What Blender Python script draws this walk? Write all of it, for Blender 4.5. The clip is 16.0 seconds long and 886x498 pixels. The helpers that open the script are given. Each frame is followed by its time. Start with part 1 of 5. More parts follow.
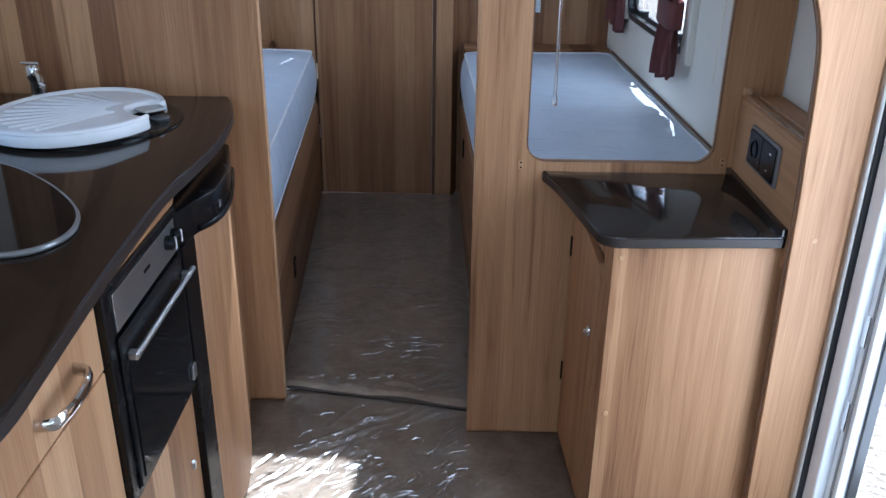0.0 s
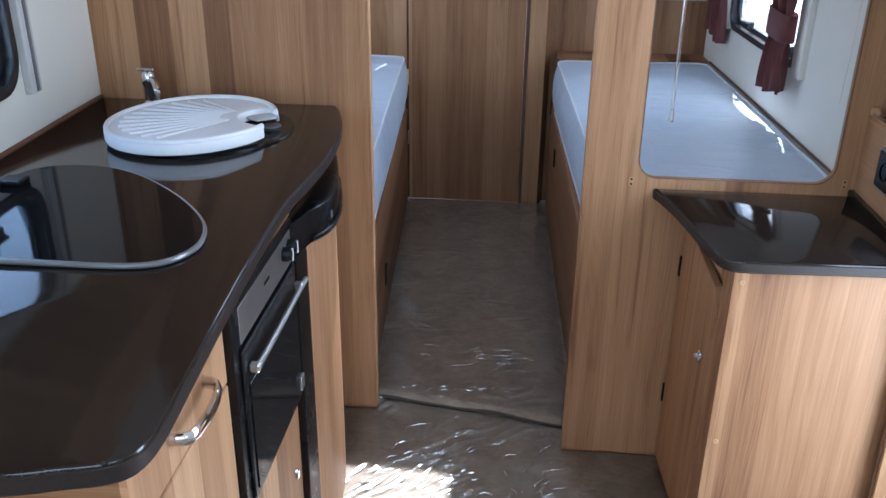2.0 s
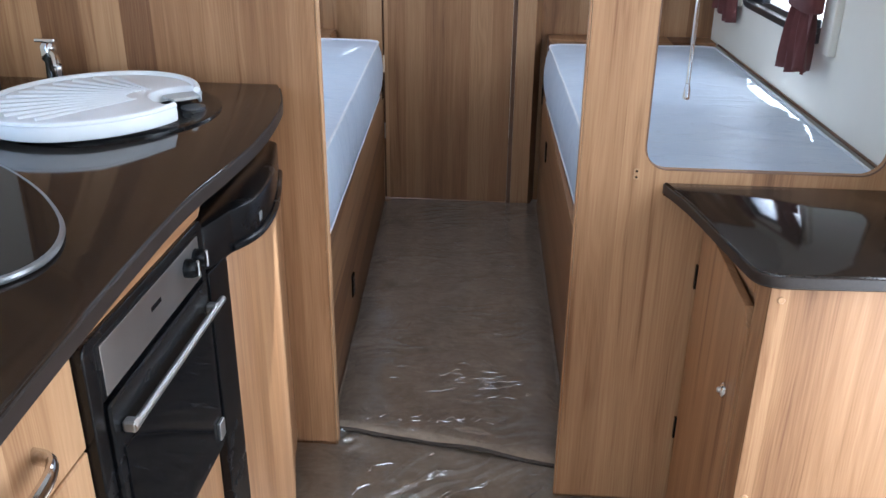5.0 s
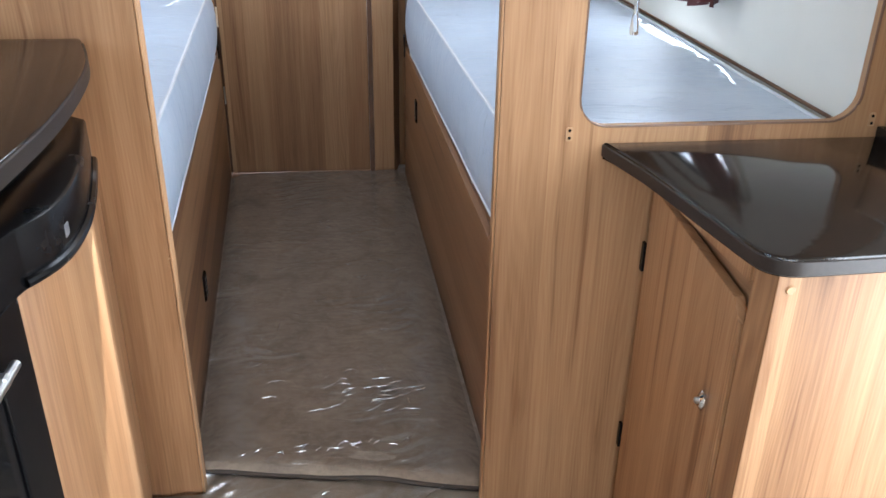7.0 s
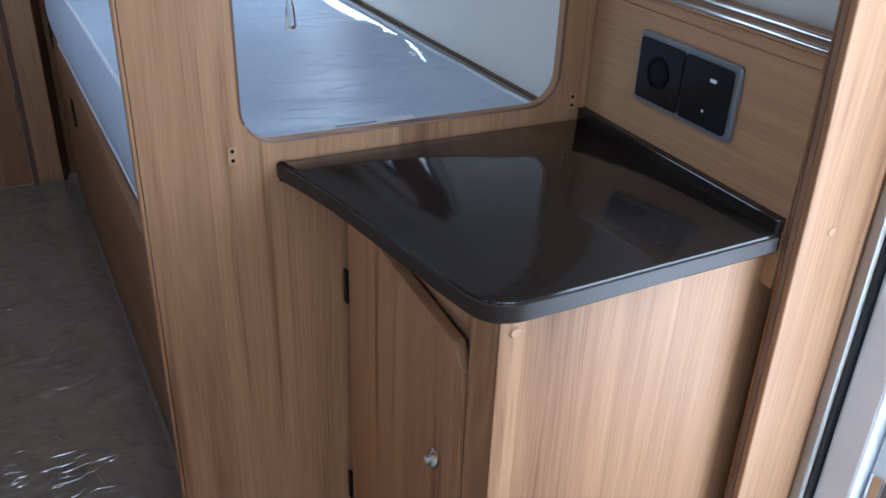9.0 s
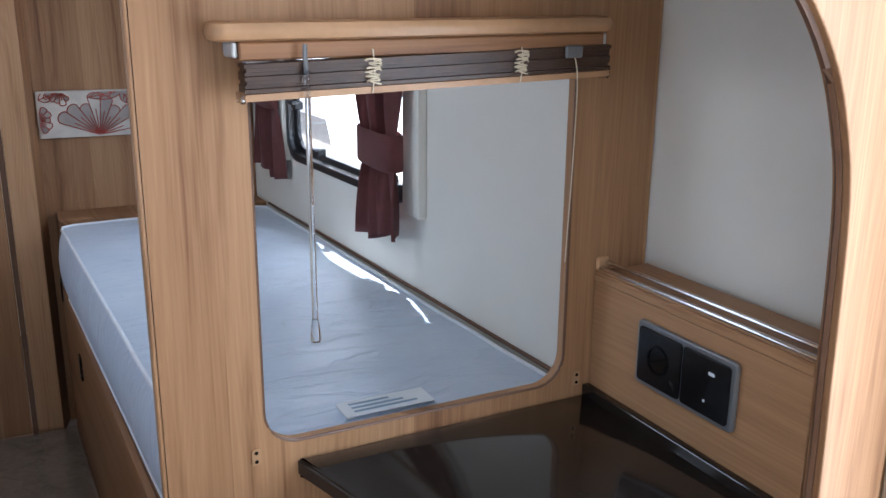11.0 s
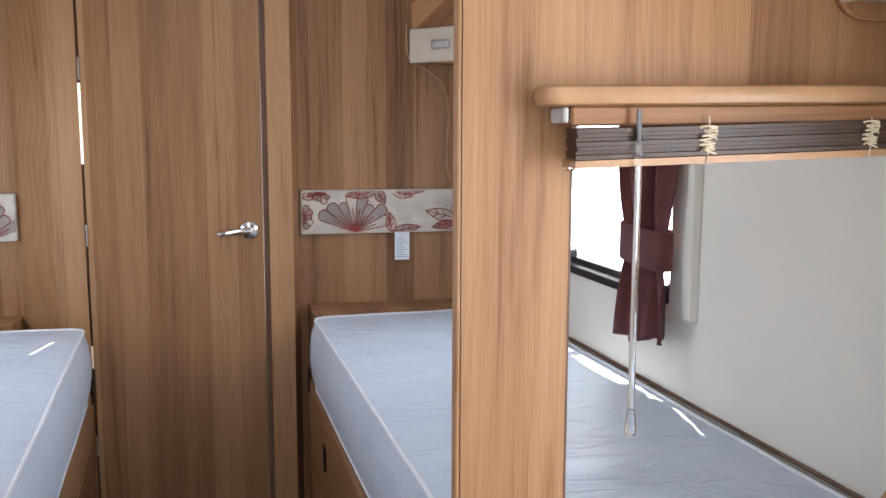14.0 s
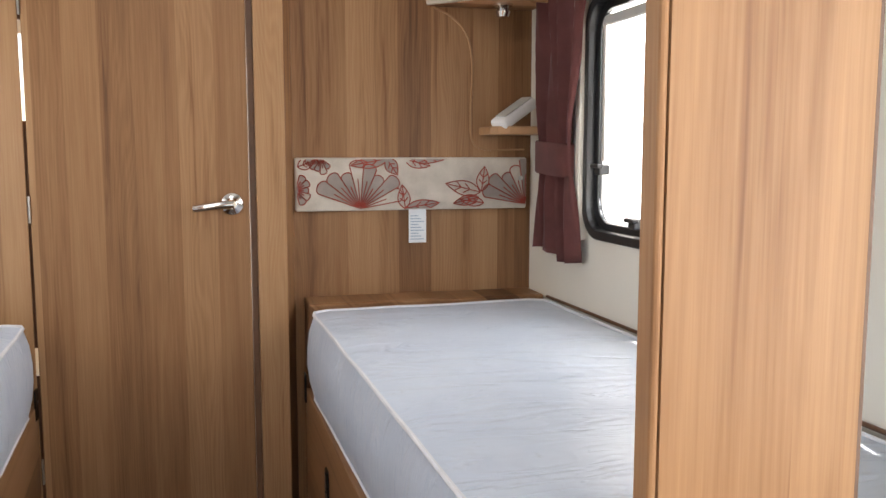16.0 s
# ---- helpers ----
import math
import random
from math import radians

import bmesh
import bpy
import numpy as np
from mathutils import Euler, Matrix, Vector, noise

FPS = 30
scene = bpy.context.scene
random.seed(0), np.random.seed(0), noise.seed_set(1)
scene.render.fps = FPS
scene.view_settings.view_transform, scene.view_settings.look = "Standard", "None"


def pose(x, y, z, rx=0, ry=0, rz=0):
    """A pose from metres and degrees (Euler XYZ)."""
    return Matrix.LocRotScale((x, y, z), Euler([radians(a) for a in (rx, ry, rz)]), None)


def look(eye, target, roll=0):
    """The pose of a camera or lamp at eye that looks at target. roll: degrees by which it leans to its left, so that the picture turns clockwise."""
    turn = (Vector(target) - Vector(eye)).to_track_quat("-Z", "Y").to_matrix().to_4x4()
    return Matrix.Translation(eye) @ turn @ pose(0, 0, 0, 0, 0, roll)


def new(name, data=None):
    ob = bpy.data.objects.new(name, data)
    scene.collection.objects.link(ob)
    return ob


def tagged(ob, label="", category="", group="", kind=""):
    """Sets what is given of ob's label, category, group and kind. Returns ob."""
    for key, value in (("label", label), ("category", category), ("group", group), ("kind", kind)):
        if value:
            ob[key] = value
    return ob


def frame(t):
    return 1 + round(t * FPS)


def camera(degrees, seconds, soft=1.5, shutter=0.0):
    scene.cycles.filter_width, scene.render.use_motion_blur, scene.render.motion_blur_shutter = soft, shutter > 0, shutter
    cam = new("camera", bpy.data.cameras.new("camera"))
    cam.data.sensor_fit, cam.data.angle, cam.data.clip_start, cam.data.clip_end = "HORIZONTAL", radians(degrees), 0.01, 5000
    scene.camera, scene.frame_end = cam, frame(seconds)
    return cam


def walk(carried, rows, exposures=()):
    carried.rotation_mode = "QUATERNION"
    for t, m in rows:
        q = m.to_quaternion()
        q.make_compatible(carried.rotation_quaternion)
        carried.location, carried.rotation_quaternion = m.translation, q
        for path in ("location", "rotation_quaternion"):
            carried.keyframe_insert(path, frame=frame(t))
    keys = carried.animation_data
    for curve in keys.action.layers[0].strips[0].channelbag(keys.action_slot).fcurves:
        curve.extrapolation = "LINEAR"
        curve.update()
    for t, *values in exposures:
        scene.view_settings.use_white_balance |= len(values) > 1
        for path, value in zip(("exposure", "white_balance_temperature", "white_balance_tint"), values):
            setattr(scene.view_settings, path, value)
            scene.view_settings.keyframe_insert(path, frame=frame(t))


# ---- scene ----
cam = camera(54.4, 16.0)
PATH = [
    (0, (0.184, 0.497, 1.454), (0.175, 2.322, 0.635), 0.8),
    (0.5, (0.194, 0.471, 1.473), (0.083, 2.294, 0.658), 0.9),
    (1, (0.154, 0.489, 1.477), (0.017, 2.31, 0.66), 0.9),
    (1.5, (0.1, 0.498, 1.48), (-0.051, 2.319, 0.665), 0.8),
    (2, (0.082, 0.53, 1.469), (-0.073, 2.349, 0.652), 0.7),
    (2.5, (0.085, 0.611, 1.436), (-0.071, 2.429, 0.618), 0.7),
    (3, (0.073, 0.676, 1.398), (-0.086, 2.496, 0.583), 0.7),
    (5.5, (0.138, 0.942, 1.302), (-0.004, 2.763, 0.489), 0.6),
    (6, (0.156, 1.016, 1.263), (0.015, 2.839, 0.451), 0.7),
    (6.5, (0.086, 1.129, 1.233), (-0.052, 2.95, 0.418), 0.5),
    (7, (0.025, 1.266, 1.215), (0.234, 3.043, 0.321), 0.9),
    (7.5, (0.044, 1.37, 1.192), (0.427, 3.087, 0.241), 0.9),
    (8, (0.142, 1.465, 1.16), (0.783, 3.065, 0.144), 1.1),
    (10.5, (0.161, 1.524, 1.298), (1.031, 3.192, 0.618), 0.6),
    (11, (0.121, 1.52, 1.326), (1.004, 3.235, 0.797), 0.5),
    (11.5, (0.092, 1.507, 1.356), (0.964, 3.266, 0.975), 0.3),
    (12, (0.067, 1.49, 1.376), (0.803, 3.328, 1.095), 0.3),
    (12.5, (0.043, 1.486, 1.374), (0.657, 3.374, 1.129), 0.4),
    (13, (0.02, 1.491, 1.363), (0.564, 3.399, 1.11), 0.5),
    (13.5, (0.013, 1.526, 1.325), (0.545, 3.437, 1.068), 0.3),
    (14, (0.023, 1.624, 1.266), (0.488, 3.551, 1.002), 0.2),
    (14.5, (0.028, 1.772, 1.228), (0.457, 3.707, 0.96), 0.2),
    (15, (0.046, 1.905, 1.197), (0.485, 3.837, 0.927), 0.3),
    (15.5, (0.07, 2.025, 1.128), (0.543, 3.955, 0.895), -0.0),
    (16, (0.039, 2.104, 1.106), (0.531, 4.029, 0.878), -0.0),
]
walk(cam, [(t, look(eye, target, roll)) for t, eye, target, roll in PATH],
     [(0.0, 0.95, 5100, 9), (1.5, 1.1, 5100, 9), (2.5, 1.45, 5300, 9), (3.0, 1.5, 5400, 9), (5.5, 1.72, 5600, 9), (7.0, 2.02, 5800, 8), (8.0, 1.5, 4800, 5), (10.5, 1.06, 5500, 11), (11.0, 1.27, 5600, 11), (11.5, 1.4, 5700, 12), (12.5, 1.95, 6300, 14), (13.5, 1.8, 6300, 14), (14.5, 1.6, 6300, 14), (15.5, 1.72, 6400, 15), (16.0, 1.8, 7100, 14)])

# ---- world, sun, lights ----
SUN_DIR = Vector((-0.124, -0.60, -1.0)).normalized()
world = bpy.data.worlds.new("world")
scene.world = world
world.use_nodes = True
wn = world.node_tree
sky = wn.nodes.new("ShaderNodeTexSky")
sky.sky_type = "NISHITA"
sky.sun_disc = False
sky.sun_elevation = math.asin(-SUN_DIR.z)
sky.sun_rotation = math.atan2(-SUN_DIR.x, -SUN_DIR.y)
wn.links.new(sky.outputs[0], wn.nodes["Background"].inputs[0])
wn.nodes["Background"].inputs[1].default_value = 0.11
sun_data = bpy.data.lights.new("sun", "SUN")
sun_data.energy, sun_data.angle, sun_data.color = 5.0, radians(0.6), (1.0, 0.95, 0.87)
sun = new("sun", sun_data)
sun.matrix_world = look(-SUN_DIR * 10, (0, 0, 0))


def window_light(name, eye, target, w, h, watts, colour=(0.93, 0.97, 1.0)):
    d = bpy.data.lights.new(name, "AREA")
    d.shape, d.size, d.size_y, d.energy, d.color = "RECTANGLE", w, h, watts, colour
    ob = new(name, d)
    ob.matrix_world = look(eye, target)
    return ob


window_light("window_light_bed_right", (1.02, 3.70, 1.18), (0.0, 3.70, 0.98), 0.92, 0.60, 3.1)
window_light("window_light_bed_left", (-0.96, 3.68, 1.16), (0.0, 3.68, 1.0), 0.85, 0.45, 1.5)
window_light("window_light_kitchen", (-1.03, 1.80, 1.27), (0.2, 1.80, 1.0), 1.0, 0.62, 2.3, (0.62, 0.80, 1.0))
window_light("window_light_front", (0.0, -1.95, 1.30), (0.0, 1.0, 1.1), 1.5, 0.7, 5.4)
window_light("window_light_lounge", (-0.84, -0.4, 1.27), (0.5, -0.2, 0.9), 1.0, 0.5, 1.88)
window_light("window_light_lounge_right", (1.00, -0.6, 1.27), (-0.5, -0.4, 0.9), 0.9, 0.5, 1.88)
window_light("doorway_light", (1.03, 1.72, 0.95), (-0.3, 1.95, 0.8), 0.5, 1.5, 8.6)
window_light("window_light_washroom", (-0.5, 5.36, 1.0), (-0.5, 4.0, 1.0), 0.66, 0.95, 3)
window_light("rooflight_light", (-0.05, 3.35, 1.93), (-0.05, 3.35, 0.0), 0.38, 0.38, 1.12)
window_light("rooflight_light_lounge", (0.0, 0.6, 1.93), (0.0, 0.6, 0.0), 0.6, 0.6, 1.12)

# ---- materials ----


def nodes_of(name):
    m = bpy.data.materials.new(name)
    m.use_nodes = True
    return m, m.node_tree, m.node_tree.nodes["Principled BSDF"]


def ramp(nt, fac, stops):
    r = nt.nodes.new("ShaderNodeValToRGB")
    els = r.color_ramp.elements
    while len(els) < len(stops):
        els.new(0.5)
    for e, (p, c) in zip(els, stops):
        e.position, e.color = p, (*c, 1)
    nt.links.new(fac, r.inputs[0])
    return r.outputs[0]


def mth(nt, op, a, b=0.0, c=None):
    n = nt.nodes.new("ShaderNodeMath")
    n.operation = op
    for i, v in enumerate((a, b) if c is None else (a, b, c)):
        if isinstance(v, (int, float)):
            n.inputs[i].default_value = v
        else:
            nt.links.new(v, n.inputs[i])
    return n.outputs[0]


def mixc(nt, kind, fac, a, b):
    n = nt.nodes.new("ShaderNodeMix")
    n.data_type, n.blend_type = "RGBA", kind
    for i, v in ((0, fac), (6, a), (7, b)):
        if isinstance(v, (int, float)):
            n.inputs[i].default_value = v
        elif isinstance(v, tuple):
            n.inputs[i].default_value = (*v, 1)
        else:
            nt.links.new(v, n.inputs[i])
    return n.outputs[2]


def noise_tex(nt, vec, scale, detail=3.0, rough=0.55, dist=0.0):
    n = nt.nodes.new("ShaderNodeTexNoise")
    n.inputs["Scale"].default_value, n.inputs["Detail"].default_value = scale, detail
    n.inputs["Roughness"].default_value, n.inputs["Distortion"].default_value = rough, dist
    nt.links.new(vec, n.inputs["Vector"])
    return n.outputs[0]


def bump(nt, height, strength, dist):
    b = nt.nodes.new("ShaderNodeBump")
    b.inputs["Strength"].default_value, b.inputs["Distance"].default_value = strength, dist
    nt.links.new(height, b.inputs["Height"])
    return b.outputs[0]


def combine(nt, x, y, z):
    n = nt.nodes.new("ShaderNodeCombineXYZ")
    for i, v in enumerate((x, y, z)):
        if isinstance(v, (int, float)):
            n.inputs[i].default_value = v
        else:
            nt.links.new(v, n.inputs[i])
    return n.outputs[0]


def wood(name, along="z", tone=(1.0, 1.0, 1.0), shift=0.0, stave=0.088):
    """Printed acacia laminate: staves of uneven width, with grain along one axis."""
    m, nt, p = nodes_of(name)
    tc = nt.nodes.new("ShaderNodeTexCoord")
    sep = nt.nodes.new("ShaderNodeSeparateXYZ")
    nt.links.new(tc.outputs["Object"], sep.inputs[0])
    X, Y, Z = sep.outputs
    if along == "z":
        u, v = mth(nt, "ADD", mth(nt, "ADD", X, shift), mth(nt, "MULTIPLY", Y, 0.93)), Z
    elif along == "x":
        u, v = mth(nt, "ADD", mth(nt, "ADD", Z, shift), mth(nt, "MULTIPLY", Y, 0.93)), X
    else:
        u, v = mth(nt, "ADD", mth(nt, "ADD", Z, shift), mth(nt, "MULTIPLY", X, 0.93)), Y
    # uneven staves
    vor = nt.nodes.new("ShaderNodeTexVoronoi")
    vor.voronoi_dimensions = "1D"
    vor.inputs["Scale"].default_value = 1.0 / stave
    nt.links.new(u, vor.inputs["W"])
    sepc = nt.nodes.new("ShaderNodeSeparateColor")
    nt.links.new(vor.outputs["Color"], sepc.inputs[0])
    rnd, rnd2 = sepc.outputs[0], sepc.outputs[1]
    # grain: long streaks, and wavering cathedral lines
    off = mth(nt, "MULTIPLY", rnd, 7.0)
    g1 = noise_tex(nt, combine(nt, mth(nt, "MULTIPLY", u, 42.0), mth(nt, "MULTIPLY", mth(nt, "ADD", v, off), 1.5), off), 1.0, 4.0, 0.6, 0.4)
    g2 = noise_tex(nt, combine(nt, mth(nt, "MULTIPLY", u, 300.0), mth(nt, "MULTIPLY", v, 6.0), off), 1.0, 3.0, 0.6)
    warp = noise_tex(nt, combine(nt, mth(nt, "MULTIPLY", u, 9.0), mth(nt, "MULTIPLY", mth(nt, "ADD", v, off), 1.1), off), 1.0, 2.0)
    rings = mth(nt, "SINE", mth(nt, "ADD", mth(nt, "MULTIPLY", u, 900.0), mth(nt, "MULTIPLY", warp, 120.0)))
    rings = mth(nt, "MULTIPLY_ADD", rings, 0.5, 0.5)
    tint = mth(nt, "MULTIPLY_ADD", rnd, 0.46, mth(nt, "MULTIPLY_ADD", g1, 0.44, mth(nt, "MULTIPLY_ADD", mth(nt, "MULTIPLY", rings, rnd2), 0.11, mth(nt, "MULTIPLY_ADD", g2, 0.30, -0.17))))
    t = tone
    col = ramp(nt, tint, [
        (0.12, (0.155 * t[0], 0.070 * t[1], 0.030 * t[2])), (0.36, (0.295 * t[0], 0.150 * t[1], 0.068 * t[2])),
        (0.56, (0.400 * t[0], 0.222 * t[1], 0.108 * t[2])), (0.85, (0.530 * t[0], 0.325 * t[1], 0.175 * t[2]))])
    streak = ramp(nt, g1, [(0.29, (0.58, 0.49, 0.43)), (0.42, (1, 1, 1))])
    pick = mth(nt, "MULTIPLY", mth(nt, "GREATER_THAN", rnd2, 0.35), 0.75)
    col = mixc(nt, "MULTIPLY", pick, col, streak)
    nt.links.new(col, p.inputs["Base Color"])
    p.inputs["Roughness"].default_value = 0.48
    p.inputs["Specular IOR Level"].default_value = 0.35
    nt.links.new(bump(nt, g2, 0.22, 0.0010), p.inputs["Normal"])
    return m


def plain(name, colour, rough=0.5, metal=0.0, vary=0.08, scale=14.0, relief=0.05, spec=0.5, coat=0.0):
    m, nt, p = nodes_of(name)
    tc = nt.nodes.new("ShaderNodeTexCoord")
    n = noise_tex(nt, tc.outputs["Object"], scale, 5.0, 0.6)
    lo = tuple(c * (1 - vary) for c in colour)
    hi = tuple(min(1, c * (1 + vary)) for c in colour)
    nt.links.new(ramp(nt, n, [(0.3, lo), (0.7, hi)]), p.inputs["Base Color"])
    rn = mth(nt, "MULTIPLY_ADD", n, 0.12, rough - 0.06)
    nt.links.new(rn, p.inputs["Roughness"])
    p.inputs["Metallic"].default_value, p.inputs["Specular IOR Level"].default_value, p.inputs["Coat Weight"].default_value = metal, spec, coat
    if relief:
        fine = noise_tex(nt, tc.outputs["Object"], scale * 22, 2.0)
        nt.links.new(bump(nt, fine, relief, 0.0006), p.inputs["Normal"])
    return m


def wrapped_carpet(name, colour, film=1.0):
    """Beige cut-pile carpet under clear protective film, whose creases catch the light."""
    m, nt, p = nodes_of(name)
    tc = nt.nodes.new("ShaderNodeTexCoord")
    o = tc.outputs["Object"]
    pile = noise_tex(nt, o, 420.0, 3.0, 0.7)
    patch = noise_tex(nt, o, 11.0, 4.0, 0.6, 0.6)
    mott = noise_tex(nt, o, 70.0, 3.0, 0.6)
    val = mth(nt, "MULTIPLY_ADD", patch, 0.55, mth(nt, "MULTIPLY_ADD", mott, 0.25, mth(nt, "MULTIPLY", pile, 0.3)))
    c = colour
    col = ramp(nt, val, [(0.36, tuple(v * 0.62 for v in c)), (0.56, c), (0.78, tuple(v * 1.35 for v in c))])
    nt.links.new(col, p.inputs["Base Color"])
    p.inputs["Roughness"].default_value = 0.95
    p.inputs["Specular IOR Level"].default_value = 0.15
    nt.links.new(bump(nt, pile, 0.5, 0.003), p.inputs["Normal"])
    sep = nt.nodes.new("ShaderNodeSeparateXYZ")
    nt.links.new(o, sep.inputs[0])
    vec = combine(nt, mth(nt, "MULTIPLY", sep.outputs[0], 6.0), mth(nt, "MULTIPLY", sep.outputs[1], 17.0), 0.0)
    w1 = noise_tex(nt, vec, 1.0, 3.0, 0.5, 1.6)
    ridge = mth(nt, "ABSOLUTE", mth(nt, "SUBTRACT", w1, 0.5))
    ridge = mth(nt, "POWER", mth(nt, "SUBTRACT", 1.0, mth(nt, "MINIMUM", mth(nt, "MULTIPLY", ridge, 7.0), 1.0)), 2.0)
    diag = combine(nt, mth(nt, "MULTIPLY", mth(nt, "ADD", sep.outputs[0], mth(nt, "MULTIPLY", sep.outputs[1], 0.5)), 26.0), mth(nt, "MULTIPLY", sep.outputs[1], 6.0), 3.0)
    w2 = noise_tex(nt, diag, 1.0, 2.0, 0.5, 0.8)
    h = mth(nt, "ADD", mth(nt, "MULTIPLY", ridge, 0.8), mth(nt, "MULTIPLY", w2, 1.3))
    p.inputs["Coat Weight"].default_value = 0.55 * film
    p.inputs["Coat Roughness"].default_value = 0.16
    p.inputs["Coat IOR"].default_value = 1.5
    nt.links.new(bump(nt, h, 1.0, 0.030), p.inputs["Coat Normal"])
    return m


def glass(name, colour=(1, 1, 1), rough=0.0):
    m, nt, p = nodes_of(name)
    p.inputs["Base Color"].default_value = (*colour, 1)
    p.inputs["Transmission Weight"].default_value, p.inputs["Roughness"].default_value, p.inputs["IOR"].default_value = 1.0, rough, 1.45
    return m


def cloth(name, colour, trans=0.35):
    m, nt, p = nodes_of(name)
    tc = nt.nodes.new("ShaderNodeTexCoord")
    weave = noise_tex(nt, tc.outputs["Object"], 900.0, 2.0)
    big = noise_tex(nt, tc.outputs["Object"], 18.0, 3.0)
    col = ramp(nt, mth(nt, "MULTIPLY_ADD", weave, 0.4, mth(nt, "MULTIPLY", big, 0.6)), [(0.3, tuple(c * 0.75 for c in colour)), (0.7, tuple(c * 1.2 for c in colour))])
    nt.links.new(col, p.inputs["Base Color"])
    p.inputs["Roughness"].default_value, p.inputs["Sheen Weight"].default_value = 0.85, 0.2
    nt.links.new(bump(nt, weave, 0.25, 0.0008), p.inputs["Normal"])
    tr = nt.nodes.new("ShaderNodeBsdfTranslucent")
    nt.links.new(col, tr.inputs[0])
    mix = nt.nodes.new("ShaderNodeMixShader")
    mix.inputs[0].default_value = trans
    nt.links.new(p.outputs[0], mix.inputs[1])
    nt.links.new(tr.outputs[0], mix.inputs[2])
    nt.links.new(mix.outputs[0], nt.nodes["Material Output"].inputs[0])
    return m


def satin_cover(name):
    """Pale mattress ticking under thin film: broad soft creases."""
    m, nt, p = nodes_of(name)
    tc = nt.nodes.new("ShaderNodeTexCoord")
    o = tc.outputs["Object"]
    sep = nt.nodes.new("ShaderNodeSeparateXYZ")
    nt.links.new(o, sep.inputs[0])
    n = noise_tex(nt, o, 5.0, 4.0, 0.6)
    stain = noise_tex(nt, o, 26.0, 4.0, 0.7)
    col = ramp(nt, n, [(0.3, (0.48, 0.56, 0.68)), (0.7, (0.56, 0.64, 0.745))])
    col = mixc(nt, "MULTIPLY", 0.5, col, ramp(nt, stain, [(0.27, (0.80, 0.79, 0.76)), (0.38, (1, 1, 1))]))
    nt.links.new(col, p.inputs["Base Color"])
    p.inputs["Roughness"].default_value = 0.40
    vec = combine(nt, mth(nt, "MULTIPLY", sep.outputs[0], 4.0), mth(nt, "MULTIPLY", sep.outputs[1], 15.0), mth(nt, "MULTIPLY", sep.outputs[2], 6.0))
    cre = noise_tex(nt, vec, 1.0, 3.0, 0.5, 1.2)
    rid = mth(nt, "MINIMUM", mth(nt, "MULTIPLY", mth(nt, "ABSOLUTE", mth(nt, "SUBTRACT", cre, 0.5)), 12.0), 1.0)
    nt.links.new(bump(nt, mth(nt, "MULTIPLY_ADD", cre, 1.2, mth(nt, "MULTIPLY", rid, -0.22)), 0.6, 0.012), p.inputs["Normal"])
    return m


def gravel_mat(name):
    m, nt, p = nodes_of(name)
    tc = nt.nodes.new("ShaderNodeTexCoord")
    v = nt.nodes.new("ShaderNodeTexVoronoi")
    v.inputs["Scale"].default_value = 55.0
    nt.links.new(tc.outputs["Object"], v.inputs["Vector"])
    s = nt.nodes.new("ShaderNodeSeparateColor")
    nt.links.new(v.outputs["Color"], s.inputs[0])
    n = noise_tex(nt, tc.outputs["Object"], 3.0, 4.0)
    nt.links.new(ramp(nt, mth(nt, "MULTIPLY_ADD", n, 0.5, mth(nt, "MULTIPLY", s.outputs[0], 0.5)), [(0.2, (0.22, 0.19, 0.15)), (0.5, (0.42, 0.37, 0.30)), (0.8, (0.62, 0.57, 0.50))]), p.inputs["Base Color"])
    p.inputs["Roughness"].default_value = 0.9
    nt.links.new(bump(nt, v.outputs["Distance"], 1.0, 0.012), p.inputs["Normal"])
    return m


WOOD = wood("acacia_laminate")
WOOD_B = wood("acacia_laminate_cabinet", shift=0.37)
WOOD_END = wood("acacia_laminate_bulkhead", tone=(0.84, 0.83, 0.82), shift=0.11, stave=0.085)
# the same laminate in a darker, redder tone
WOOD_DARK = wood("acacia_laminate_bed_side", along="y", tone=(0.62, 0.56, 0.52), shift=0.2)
WOOD_X = wood("acacia_trim_along", along="x", tone=(1.05, 1.0, 0.95))
WOOD_Y = wood("acacia_panel_across", along="y", shift=0.05, stave=0.2)
WOOD_INFILL = wood("acacia_infill", along="y", shift=0.51, tone=(1.05, 1.02, 1.0))
BAND = plain("brown_edge_band", (0.13, 0.062, 0.032), 0.45, vary=0.2)
BAND_LIGHT = plain("oak_edge_band", (0.42, 0.24, 0.12), 0.4, vary=0.15)
WALLBOARD = plain("cream_wallboard", (0.74, 0.71, 0.63), 0.5, vary=0.03, scale=4, relief=0.03)
CEILING = plain("white_ceiling_board", (0.80, 0.79, 0.76), 0.6, vary=0.03)
CREAM = plain("cream_gloss_flap", (0.56, 0.51, 0.43), 0.35, vary=0.03)
STONE = plain("dark_bronze_worktop", (0.016, 0.012, 0.0095), 0.07, vary=0.25, scale=160, relief=0.01, spec=0.45)
STONE_EDGE = plain("worktop_edge", (0.024, 0.018, 0.015), 0.40, vary=0.2, scale=160, spec=0.3)
BLACK = plain("black_plastic", (0.005, 0.005, 0.0055), 0.26, vary=0.2, spec=0.3)
RUBBER = plain("black_rubber", (0.015, 0.016, 0.018), 0.35, vary=0.2)
BLACK_GLASS = plain("black_glass", (0.005, 0.005, 0.0055), 0.05, vary=0.05, relief=0.0, spec=0.12)
STEEL = plain("brushed_steel", (0.55, 0.55, 0.54), 0.35, 1.0, vary=0.06)
CHROME = plain("chrome", (0.72, 0.72, 0.72), 0.09, 1.0, vary=0.03, relief=0.0)
